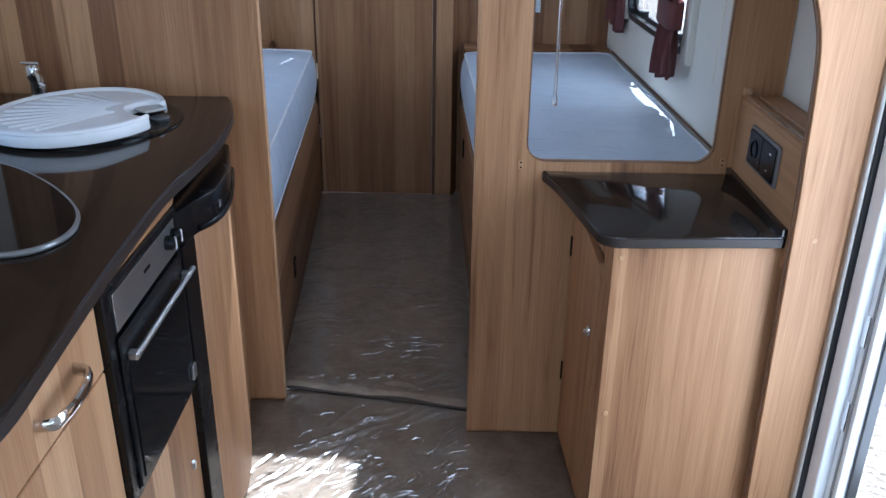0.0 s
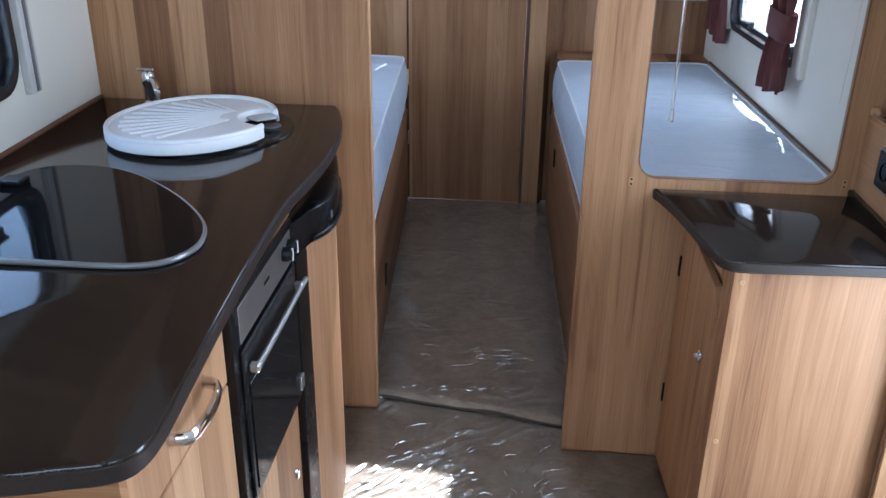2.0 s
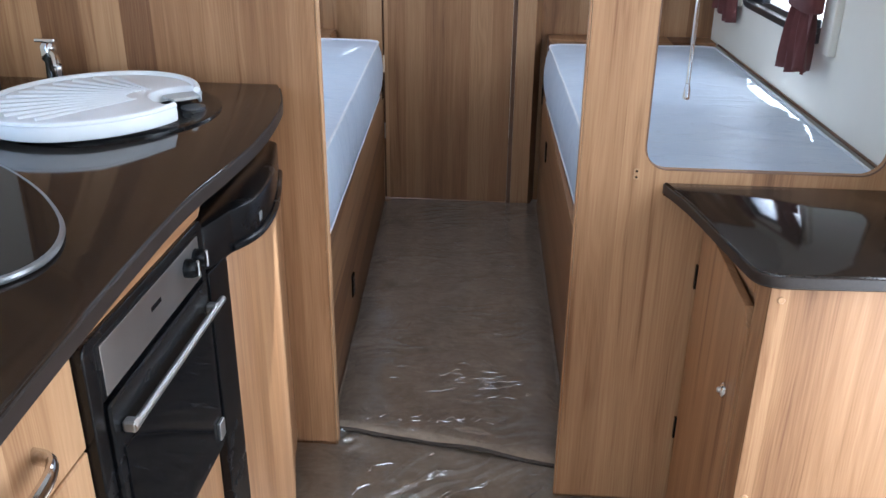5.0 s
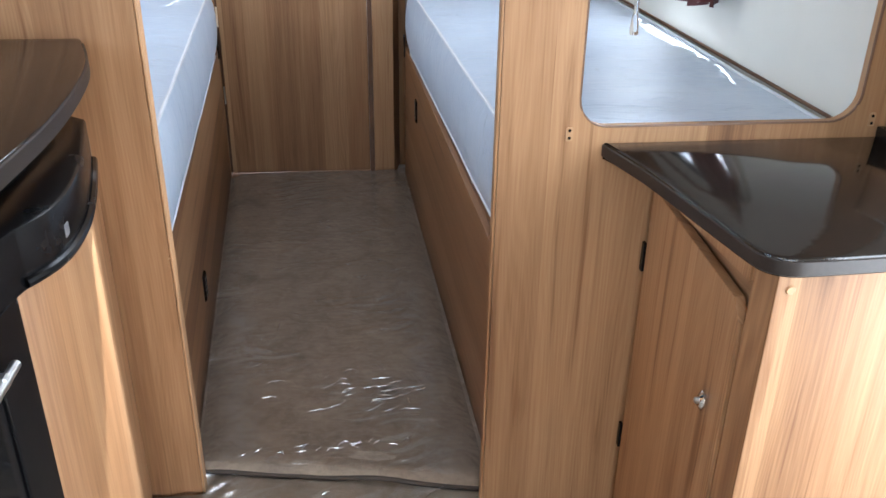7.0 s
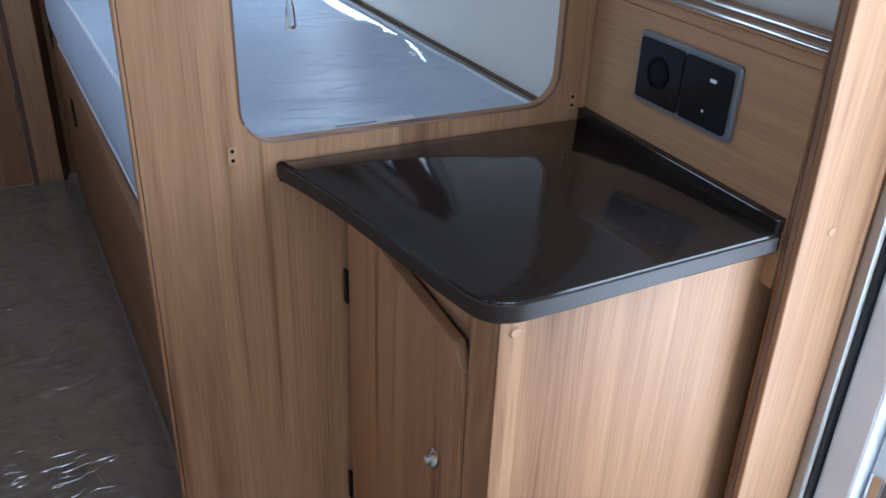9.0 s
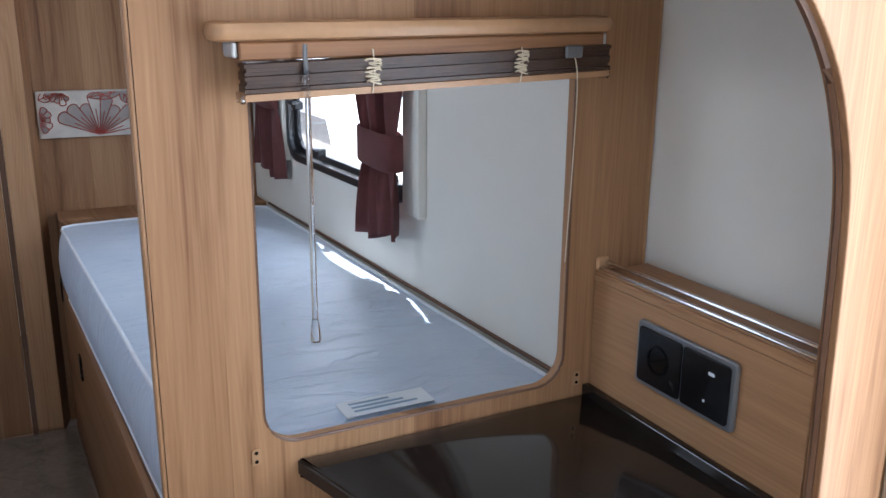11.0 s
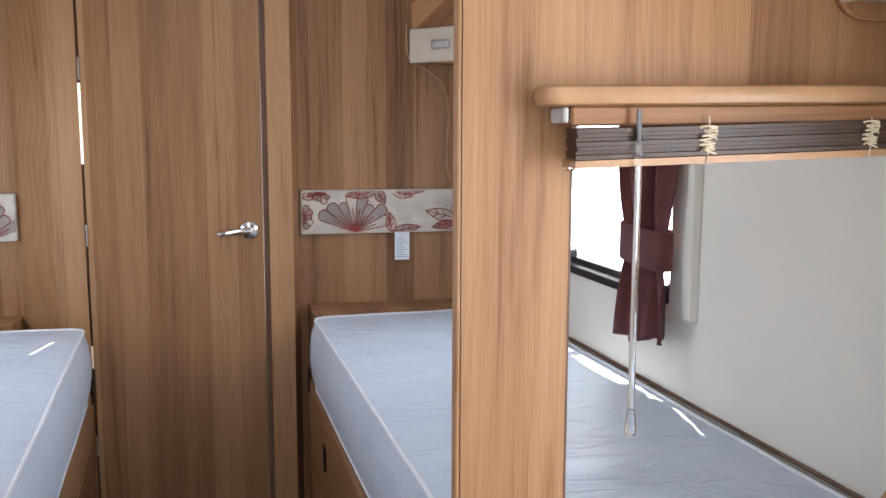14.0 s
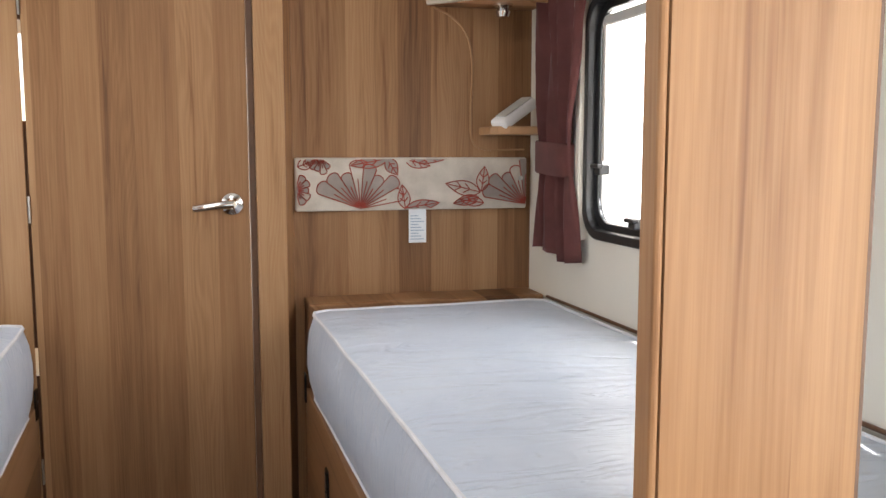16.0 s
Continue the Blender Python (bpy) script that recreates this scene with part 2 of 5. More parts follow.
ALU = plain("anodised_aluminium", (0.46, 0.45, 0.43), 0.42, 0.7, vary=0.05)
ALU_WHITE = plain("white_coated_aluminium", (0.78, 0.80, 0.82), 0.3, vary=0.04)
GREY_PLASTIC = plain("pale_grey_plastic", (0.50, 0.50, 0.48), 0.4, vary=0.05)
WHITE_PLASTIC = plain("white_plastic", (0.80, 0.81, 0.82), 0.38, vary=0.03)
RIM_GREY = plain("grey_rim", (0.20, 0.20, 0.205), 0.3, 0.4)
TICKING = satin_cover("pale_mattress_cover")
PIPING = plain("white_piping", (0.70, 0.73, 0.78), 0.55)
CURTAIN = cloth("burgundy_cloth", (0.185, 0.062, 0.058), 0.38)
HEADCLOTH = cloth("cream_cloth", (0.56, 0.52, 0.46), 0.0)
PETAL = cloth("grey_print", (0.33, 0.29, 0.265), 0.0)
OUTLINE = plain("rust_red_print", (0.33, 0.06, 0.04), 0.85, vary=0.2)
BLIND_WOOD = plain("walnut_slat", (0.052, 0.024, 0.012), 0.42, vary=0.3, scale=40)
CORD = plain("cream_cord", (0.62, 0.53, 0.38), 0.8)
CLEAR = glass("clear_acrylic")
PANE = glass("window_acrylic", (0.97, 0.98, 0.99))
CARPET = wrapped_carpet("film_covered_carpet", (0.40, 0.33, 0.26))
RUG = wrapped_carpet("film_covered_runner", (0.33, 0.265, 0.205))
RUG_EDGE = plain("dark_rug_binding", (0.06, 0.045, 0.035), 0.7)


def film_mat(name):
    m, nt, p = nodes_of(name)
    tr = nt.nodes.new("ShaderNodeBsdfTransparent")
    gl = nt.nodes.new("ShaderNodeBsdfGlossy")
    gl.inputs["Roughness"].default_value = 0.24
    mix = nt.nodes.new("ShaderNodeMixShader")
    mix.inputs[0].default_value = 0.58
    nt.links.new(tr.outputs[0], mix.inputs[1])
    nt.links.new(gl.outputs[0], mix.inputs[2])
    nt.links.new(mix.outputs[0], nt.nodes["Material Output"].inputs[0])
    return m


FILM = film_mat("clear_protective_film")


def sheet_mat(name):
    m, nt, p = nodes_of(name)
    tr = nt.nodes.new("ShaderNodeBsdfTransparent")
    gl = nt.nodes.new("ShaderNodeBsdfGlossy")
    gl.inputs["Roughness"].default_value = 0.17
    fr_ = nt.nodes.new("ShaderNodeFresnel")
    fr_.inputs["IOR"].default_value = 1.5
    mix = nt.nodes.new("ShaderNodeMixShader")
    nt.links.new(mth(nt, "MULTIPLY", fr_.outputs[0], 2.2), mix.inputs[0])
    nt.links.new(tr.outputs[0], mix.inputs[1])
    nt.links.new(gl.outputs[0], mix.inputs[2])
    nt.links.new(mix.outputs[0], nt.nodes["Material Output"].inputs[0])
    return m


SHEET = sheet_mat("clear_protective_sheet")
GRAVEL = gravel_mat("gravel")
PAPER = plain("label_paper", (0.72, 0.76, 0.80), 0.6)
INK = plain("label_ink", (0.25, 0.36, 0.48), 0.6)
COPPER = plain("warm_threshold", (0.52, 0.27, 0.13), 0.4, vary=0.15)


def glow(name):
    """Blown-out daylight beyond the window, put in as a faintly mottled emission."""
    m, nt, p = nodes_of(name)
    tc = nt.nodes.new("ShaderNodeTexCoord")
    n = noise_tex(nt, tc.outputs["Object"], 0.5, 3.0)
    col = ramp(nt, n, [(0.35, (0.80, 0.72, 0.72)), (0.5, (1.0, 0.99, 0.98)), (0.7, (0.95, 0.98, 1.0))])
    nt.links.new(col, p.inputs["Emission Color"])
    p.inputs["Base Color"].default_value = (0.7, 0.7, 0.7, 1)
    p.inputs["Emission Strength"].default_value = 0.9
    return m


BACKDROP_GLOW = glow("backdrop_glow")

# ---- mesh helpers ----


def part(name, bm, mat, parent=None, label="", smooth=False):
    me = bpy.data.meshes.new(name)
    bmesh.ops.recalc_face_normals(bm, faces=bm.faces)
    bm.to_mesh(me)
    bm.free()
    me.materials.append(mat)
    if smooth:
        for f in me.polygons:
            f.use_smooth = True
        me.set_sharp_from_angle(angle=radians(40))
    ob = new(name, me)
    if parent is not None:
        ob.parent = parent
    if label:
        tagged(ob, label)
    return ob


def group_at(name, loc=(0, 0, 0)):
    """The Empty of a thing. Parts are modelled in world metres, so it stays at the origin."""
    return new(name)


def box(x0, x1, y0, y1, z0, z1, bev=0.002, seg=1, bm=None):
    own = bmesh.new()
    r = bmesh.ops.create_cube(own, size=1.0)
    for v in r["verts"]:
        v.co = Vector((x0 + (v.co.x + 0.5) * (x1 - x0), y0 + (v.co.y + 0.5) * (y1 - y0), z0 + (v.co.z + 0.5) * (z1 - z0)))
    if bev > 0:
        bmesh.ops.bevel(own, geom=own.edges[:], offset=bev, segments=seg, affect="EDGES", profile=0.5)
    if bm is None:
        return own
    me = bpy.data.meshes.new("tmp")
    own.to_mesh(me)
    own.free()
    bm.from_mesh(me)
    bpy.data.meshes.remove(me)
    return bm


def edge_strip(curve, z0, z1, out):
    """A thin edge band standing proud of a slab along its shaped front; out picks the side."""
    bm = bmesh.new()
    rows = []
    for i, p in enumerate(curve):
        d = Vector(curve[min(i + 1, len(curve) - 1)][:2]) - Vector(curve[max(i - 1, 0)][:2])
        n = Vector((d.y, -d.x)).normalized() * out
        q = [(0.001, z0), (0.0022, z0 + 0.001), (0.0022, z1 - 0.001), (0.001, z1), (-0.004, z1), (-0.004, z0)]
        rows.append([bm.verts.new((p[0] + n.x * o, p[1] + n.y * o, z)) for o, z in q])
    for A, B in zip(rows, rows[1:]):
        for k in range(6):
            bm.faces.new((A[k], A[(k + 1) % 6], B[(k + 1) % 6], B[k]))
    bm.faces.new(rows[0])
    bm.faces.new(rows[-1][::-1])
    return bm


def moved(bm, m):
    bmesh.ops.transform(bm, matrix=m, verts=bm.verts)
    return bm


def plate(loops, to3d, depth, bev=0.0):
    """A flat plate from an outline and holes (2D loops), mapped by to3d(u, v), and thickened by the vector depth."""
    bm = bmesh.new()
    edges = []
    for loop in loops:
        vs = [bm.verts.new(to3d(*p)) for p in loop]
        edges += [bm.edges.new((vs[i], vs[(i + 1) % len(vs)])) for i in range(len(vs))]
    bmesh.ops.triangle_fill(bm, edges=edges, use_beauty=True)
    bmesh.ops.recalc_face_normals(bm, faces=bm.faces)
    r = bmesh.ops.extrude_face_region(bm, geom=bm.faces[:])
    bmesh.ops.translate(bm, vec=Vector(depth), verts=[e for e in r["geom"] if isinstance(e, bmesh.types.BMVert)])
    if bev:
        bmesh.ops.recalc_face_normals(bm, faces=bm.faces)
        sharp = [e for e in bm.edges if len(e.link_faces) == 2 and e.calc_face_angle(0) > 1.2]
        bmesh.ops.bevel(bm, geom=sharp, offset=bev, segments=2, affect="EDGES", profile=0.5)
    return bm


def rrect(u0, u1, v0, v1, r, n=6):
    pts = []
    for cu, cv, a0 in ((u1 - r, v1 - r, 0), (u0 + r, v1 - r, 90), (u0 + r, v0 + r, 180), (u1 - r, v0 + r, 270)):
        for i in range(n + 1):
            a = radians(a0 + 90 * i / n)
            pts.append((cu + r * math.cos(a), cv + r * math.sin(a)))
    return pts


def spline(pts, n=6):
    """Catmull-Rom through the points, open."""
    out = []
    q = [pts[0], *pts, pts[-1]]
    for i in range(1, len(q) - 2):
        p0, p1, p2, p3 = (Vector(q[i + k]) for k in (-1, 0, 1, 2))
        for k in range(n):
            t = k / n
            out.append(0.5 * ((2 * p1) + (p2 - p0) * t + (2 * p0 - 5 * p1 + 4 * p2 - p3) * t * t + (3 * p1 - p0 - 3 * p2 + p3) * t ** 3))
    out.append(Vector(pts[-1]))
    return [tuple(p) for p in out]


def tube(pts, r, sides=8, closed=False, bm=None, taper=None):
    bm = bm or bmesh.new()
    pts = [Vector(p) for p in pts]
    rings = []
    for i, p in enumerate(pts):
        if closed:
            d = pts[(i + 1) % len(pts)] - pts[i - 1]
        else:
            d = pts[min(i + 1, len(pts) - 1)] - pts[max(i - 1, 0)]
        d.normalize()
        up = Vector((0, 0, 1)) if abs(d.z) < 0.9 else Vector((0, 1, 0))
        a = d.cross(up).normalized()
        b = a.cross(d)
        rr = r if taper is None else r * taper(i / max(1, len(pts) - 1))
        rings.append([bm.verts.new(p + rr * (a * math.cos(2 * math.pi * k / sides) + b * math.sin(2 * math.pi * k / sides))) for k in range(sides)])
    n = len(rings)
    for i in range(n if closed else n - 1):
        A, B = rings[i], rings[(i + 1) % n]
        for k in range(sides):
            bm.faces.new((A[k], A[(k + 1) % sides], B[(k + 1) % sides], B[k]))
    if not closed:
        bm.faces.new(rings[0])
        bm.faces.new(rings[-1][::-1])
    return bm


def lathe(profile, centre, axis="z", n=24, bm=None):
    """A turned body: profile of (radius, height) along the axis."""
    bm = bm or bmesh.new()
    c = Vector(centre)
    rings = []
    for r, h in profile:
        ring = []
        for k in range(n):
            a = 2 * math.pi * k / n
            u, v = r * math.cos(a), r * math.sin(a)
            o = {"z": (u, v, h), "y": (u, h, v), "x": (h, u, v)}[axis]
            ring.append(bm.verts.new(c + Vector(o)))
        rings.append(ring)
    for A, B in zip(rings, rings[1:]):
        for k in range(n):
            bm.faces.new((A[k], A[(k + 1) % n], B[(k + 1) % n], B[k]))
    bm.faces.new(rings[0])
    bm.faces.new(rings[-1][::-1])
    return bm


def XR(y):
    return 0.965 - 0.0387 * (y - 2.49)


def XL(y):
    return -0.985 - 0.0387 * (y - 2.62)


BACK, END, TOP = -2.0, 5.35, 1.95

# ---- structure ----
tagged(part("floor", plate([[(XL(BACK), BACK), (XR(BACK), BACK), (XR(END), END), (XL(END), END)]], lambda u, v: (u, v, 0), (0, 0, -0.05)), CARPET),
       "beige carpet floor under creased clear protective film", "floor", kind="structure")
ROOF_HOLE = rrect(-0.22, 0.20, 3.10, 3.56, 0.04)
ROOF_HOLE_B = rrect(-0.34, 0.26, 0.3, 0.9, 0.04)
ROOF_HOLE_C = rrect(-0.5, 0.1, 4.55, 5.15, 0.04)
tagged(part("ceiling", plate([[(XL(BACK) - 0.03, BACK), (XR(BACK) + 0.03, BACK), (XR(END) + 0.03, END), (XL(END) - 0.03, END)], ROOF_HOLE, ROOF_HOLE_B, ROOF_HOLE_C],
       lambda u, v: (u, v, TOP), (0, 0, 0.05)), CEILING), "white caravan ceiling board", "ceiling", kind="structure")
WIN_R = rrect(3.27, 4.062, 0.905, 1.46, 0.07)
WIN_LR = rrect(-1.1, -0.1, 1.0, 1.55, 0.07)
rw = part("wall_right", plate([[(BACK, -0.05), (1.43, -0.05), (1.43, 1.80), (2.060, 1.80), (2.060, -0.05), (END, -0.05), (END, TOP), (BACK, TOP)], WIN_R, WIN_LR],
          lambda u, v: (XR(u), u, v), (0.032, 0, 0)), WALLBOARD)
tagged(rw, "cream wallboard caravan side wall", "wall", kind="structure")
WIN_L = rrect(3.2, 4.1, 0.905, 1.46, 0.07)
WIN_K = rrect(1.36, 2.245, 1.03, 1.50, 0.07)
WIN_LL = rrect(-1.0, 0.2, 1.0, 1.55, 0.07)
lw = part("wall_left", plate([[(BACK, -0.05), (END, -0.05), (END, TOP), (BACK, TOP)], WIN_L, WIN_K, WIN_LL], lambda u, v: (XL(u), u, v), (-0.032, 0, 0)), WALLBOARD)
tagged(lw, "cream wallboard caravan side wall", "wall", kind="structure")
WIN_F = rrect(-0.75, 0.95, 0.95, 1.65, 0.08)
tagged(part("wall_back", plate([[(XL(BACK) - 0.03, -0.05), (XR(BACK) + 0.03, -0.05), (XR(BACK) + 0.03, TOP), (XL(BACK) - 0.03, TOP)], WIN_F], lambda u, v: (u, BACK, v), (0, -0.032, 0)), WALLBOARD),
       "cream wallboard caravan front wall", "wall", kind="structure")
tagged(part("wall_washroom", plate([[(XL(END), -0.05), (XR(END), -0.05), (XR(END), TOP), (XL(END), TOP)], rrect(-0.85, -0.15, 0.5, 1.5, 0.06)], lambda u, v: (u, END, v), (0, 0.03, 0)), WALLBOARD), "plain washroom end wall", "wall", kind="structure")

# right partition with its rounded opening
PART_Y = 2.49
OPEN = rrect(0.373, 0.822, 0.797, 1.300, 0.045, 8)
pr = part("wall_partition_right", plate([[(0.252, 0), (0.962, 0), (0.962, TOP), (0.252, TOP)], OPEN], lambda u, v: (u, PART_Y, v), (0, 0.018, 0)), WOOD)
tagged(pr, "acacia laminate partition with a rounded hatch opening", "wall", kind="structure")
part("edge_band", box(0.2465, 0.2515, PART_Y + 0.0005, PART_Y + 0.0185, 0, TOP, 0.002, 2), WOOD, pr)
band = bmesh.new()
tube([(u, PART_Y + 0.002, v) for u, v in rrect(0.3725, 0.8225, 0.7965, 1.3005, 0.046, 8)], 0.0024, 6, True, band)
part("opening_trim", band, BAND, pr, smooth=True)
for sx, sz in ((0.36, 0.787), (0.846, 0.80)):
    pl = part("screw_plate", plate([rrect(sx - 0.0055, sx + 0.0055, sz - 0.011, sz + 0.011, 0.003, 3)], lambda u, v: (u, PART_Y, v), (0, -0.0015, 0)), BAND_LIGHT, pr)
    for dz in (-0.006, 0.006):
        part("screw", lathe([(0.0026, 0), (0.002, -0.0012)], (sx, PART_Y - 0.0016, sz + dz), "y", 8), BLACK, pl)
# left partition
PART_L = 2.63
pl_ = part("wall_partition_left", plate([[(XL(PART_L), 0), (-0.289, 0), (-0.289, TOP), (XL(PART_L), TOP)]], lambda u, v: (u, PART_L, v), (0, 0.028, 0)), WOOD)
tagged(pl_, "acacia laminate partition beside the kitchen", "wall", kind="structure")
part("edge_band", box(-0.2885, -0.284, PART_L + 0.001, PART_L + 0.028, 0, TOP, 0.0015), BAND_LIGHT, pl_)
part("screw", lathe([(0.004, 0), (0.003, -0.002)], (-0.287, PART_L - 0.0005, 0.53), "y", 10), BAND_LIGHT, pl_)

# end bulkhead
HB = 4.43
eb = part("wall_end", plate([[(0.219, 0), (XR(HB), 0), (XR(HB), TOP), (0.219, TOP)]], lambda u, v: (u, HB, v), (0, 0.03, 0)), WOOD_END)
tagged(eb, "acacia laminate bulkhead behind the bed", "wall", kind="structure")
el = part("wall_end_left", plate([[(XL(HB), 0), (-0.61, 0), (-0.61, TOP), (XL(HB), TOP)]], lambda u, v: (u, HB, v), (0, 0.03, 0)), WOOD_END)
tagged(el, "acacia laminate bulkhead behind the bed", "wall", kind="structure")


def prism(outline, z0, z1, bev=0.0):
    return plate([outline], lambda u, v: (u, v, z0), (0, 0, z1 - z0), bev)


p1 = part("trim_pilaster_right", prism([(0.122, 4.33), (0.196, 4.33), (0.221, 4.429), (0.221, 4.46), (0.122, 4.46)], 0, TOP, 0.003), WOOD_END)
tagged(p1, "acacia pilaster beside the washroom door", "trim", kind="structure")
# recess groove beside the leaf; its shade is put in as dark brown
p2 = part("trim_door_groove", box(0.106, 0.1215, 4.341, 4.45, 0, TOP, 0.001), BAND)
tagged(p2, "dark brown recess groove beside the door", "trim", kind="structure")
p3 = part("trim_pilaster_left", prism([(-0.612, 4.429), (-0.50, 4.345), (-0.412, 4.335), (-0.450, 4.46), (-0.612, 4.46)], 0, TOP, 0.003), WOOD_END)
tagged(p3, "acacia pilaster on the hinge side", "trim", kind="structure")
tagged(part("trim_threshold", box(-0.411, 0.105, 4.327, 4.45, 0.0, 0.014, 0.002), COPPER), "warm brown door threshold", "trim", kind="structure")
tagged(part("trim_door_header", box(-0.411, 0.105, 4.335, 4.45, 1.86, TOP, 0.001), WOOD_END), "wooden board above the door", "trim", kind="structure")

# strips added behind the hinge gap, so washroom light leaks only between them
for k, (z0, z1) in enumerate(((0.015, 0.555), (0.625, 1.175), (1.41, 1.86))):
    tagged(part("trim_gap_blocker", box(-0.4195, -0.4042, 4.3525, 4.358, z0, z1, 0.0005), BAND), "dark brown strip added to block light beside the door", "trim", kind="structure")
door = new("door_1")
tagged(door, "closed acacia washroom door with chrome lever", "door", kind="structure")
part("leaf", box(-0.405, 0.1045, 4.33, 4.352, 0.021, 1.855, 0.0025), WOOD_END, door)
rose = part("handle_rose", lathe([(0.027, 0), (0.027, -0.006), (0.021, -0.011), (0.012, -0.014)], (0.062, 4.33, 0.972), "y", 28), CHROME, door, smooth=True)
hb = tube([(0.062, 4.318, 0.972), (0.062, 4.292, 0.972)], 0.010, 12)
tube(spline([(0.064, 4.291, 0.973), (0.03, 4.286, 0.971), (-0.01, 4.284, 0.966), (-0.03, 4.288, 0.964)], 5), 0.0115, 10, False, hb, lambda t: 1 - 0.25 * t)
part("lever", hb, CHROME, rose, smooth=True)
for hz in (0.32, 0.965, 1.45):
    part("hinge", box(-0.409, -0.4045, 4.322, 4.331, hz - 0.032, hz + 0.032, 0.0012), STEEL, door)

# entrance doorway frame and arch panel
prof = [(0.885, 0.0), (0.871, 0.80), (0.8665, 0.94), (0.862, 1.07), (0.856, 1.15), (0.843, 1.21), (0.815, 1.28), (0.766, 1.345), (0.712, 1.382), (0.694, 1.405), (0.690, 1.43), (0.697, 1.49)]
edge = spline(prof, 5)
arch = part("arch_panel", plate([[*edge, (0.70, TOP), (0.975, TOP), (0.975, 0)]], lambda u, v: (u, 2.075, v), (0, 0.022, 0), 0.002), WOOD_B)
tagged(arch, "shaped acacia end panel beside the entrance", "panel", kind="structure")
# brown band whose dark colour draws in the shadow line of the arch curve
part("edge_band", tube([(u - 0.0005, 2.0875, v) for u, v in edge], 0.0046, 6), BAND, arch, smooth=True)
part("screw_cap", lathe([(0.006, 0), (0.005, -0.0015)], (0.915, 2.0755, 0.776), "y", 12), BAND_LIGHT, arch)
part("screw_cap", lathe([(0.008, 0), (0.0065, -0.0015)], (0.757, 2.0755, 1.432), "y", 14), BAND_LIGHT, arch)
dj = new("doorway_frame")
tagged(dj, "grey and white aluminium entrance door frame", "door frame", kind="structure")
xd = XR(2.05)
part("wood_lining", box(0.9755, xd + 0.006, 2.0765, 2.098, 0, TOP, 0.006, 2), BAND_LIGHT, dj)
part("grey_jamb", box(xd - 0.004, xd + 0.034, 2.0605, 2.076, 0, 1.80, 0.003, 2), ALU, dj)
part("gasket", box(xd + 0.002, xd + 0.036, 2.0545, 2.0600, 0, 1.80, 0.002), RUBBER, dj)
part("white_jamb", box(xd + 0.012, xd + 0.050, 2.004, 2.0540, -0.02, 1.80, 0.005, 2), ALU_WHITE, dj)
part("outer_strip", box(xd + 0.034, xd + 0.070, 1.958, 2.0035, -0.02, 1.80, 0.004, 2), ALU_WHITE, dj)
part("outer_gasket", box(xd + 0.052, xd + 0.074, 1.950, 1.9575, -0.02, 1.80, 0.002), RUBBER, dj)
part("jamb_channel", box(xd + 0.0315, xd + 0.0338, 1.972, 1.980, 0.0, 1.78, 0.0005), RIM_GREY, dj)
for hz in (0.42, 0.62, 0.90, 1.15):
    part("strike_plate", box(xd + 0.030, xd + 0.0338, 1.983, 2.0000, hz - 0.035, hz + 0.035, 0.001), CHROME, dj)
part("near_jamb", box(xd - 0.004, xd + 0.05, 1.43, 1.46, 0, 1.80, 0.003), ALU_WHITE, dj)
part("header", box(xd - 0.004, xd + 0.05, 1.4605, 2.003, 1.77, 1.80, 0.003), ALU_WHITE, dj)
part("sill", box(xd - 0.004, xd + 0.07, 1.4605, 1.974, -0.02, 0.012, 0.003), ALU, dj)

# outside
tagged(part("ground", plate([[(-300, -300), (300, -300), (300, 300), (-300, 300)]], lambda u, v: (u, v, -0.42), (0, 0, -0.1)), GRAVEL), "pale gravel pitch", "ground", kind="structure")


def window_unit(name, side, xf, y0, y1, z0, z1, latches, label):
    w = new(name)
    tagged(w, label, "window", kind="structure")
    s = 1 if side == "right" else -1
    inner = rrect(y0 + 0.028, y1 - 0.028, z0 + 0.028, z1 - 0.028, 0.055)
    part("window_frame", plate([rrect(y0 - 0.012, y1 + 0.012, z0 - 0.012, z1 + 0.012, 0.08), rrect(y0 + 0.010, y1 - 0.010, z0 + 0.010, z1 - 0.010, 0.065)],
         lambda u, v: (xf(u) - s * 0.010, u, v), (s * 0.040, 0, 0), 0.003), RUBBER, w)
    part("sash", plate([rrect(y0 + 0.0105, y1 - 0.0105, z0 + 0.0105, z1 - 0.0105, 0.064), inner], lambda u, v: (xf(u) + s * 0.012, u, v), (s * 0.016, 0, 0), 0.002), RUBBER, w)
    pane = part("pane", plate([inner], lambda u, v: (xf(u) + s * 0.018, u, v), (s * 0.004, 0, 0)), PANE, w)
    pane.visible_shadow = False
    for ly, lz in latches:
        b = box(0, 0.028, ly - 0.016, ly + 0.016, lz - 0.012, lz + 0.012, 0.004, 2)
        box(-0.012, 0.006, ly - 0.030, ly + 0.012, lz + 0.004, lz + 0.014, 0.003, 1, b)
        lt = part("latch", b, RUBBER, w)
        lt.matrix_basis = Matrix.Translation((xf(ly) - s * 0.016, 0, 0)) @ Matrix.Diagonal((s, 1, 1, 1))
    return w


wr = window_unit("window_1", "right", XR, 3.27, 4.062, 0.905, 1.46, [(3.815, 0.945), (3.36, 0.945), (3.985, 1.06)], "rounded black-framed acrylic caravan window")
for yy in (4.005, 3.31):
    part("stay", tube([(XR(yy) + 0.01, yy, 1.40), (XR(yy) + 0.012, yy, 1.08)], 0.005, 8), ALU, wr)
window_unit("window_2", "left", XL, 3.2, 4.1, 0.905, 1.46, [(3.9, 0.945), (3.4, 0.945)], "rounded black-framed acrylic caravan window")
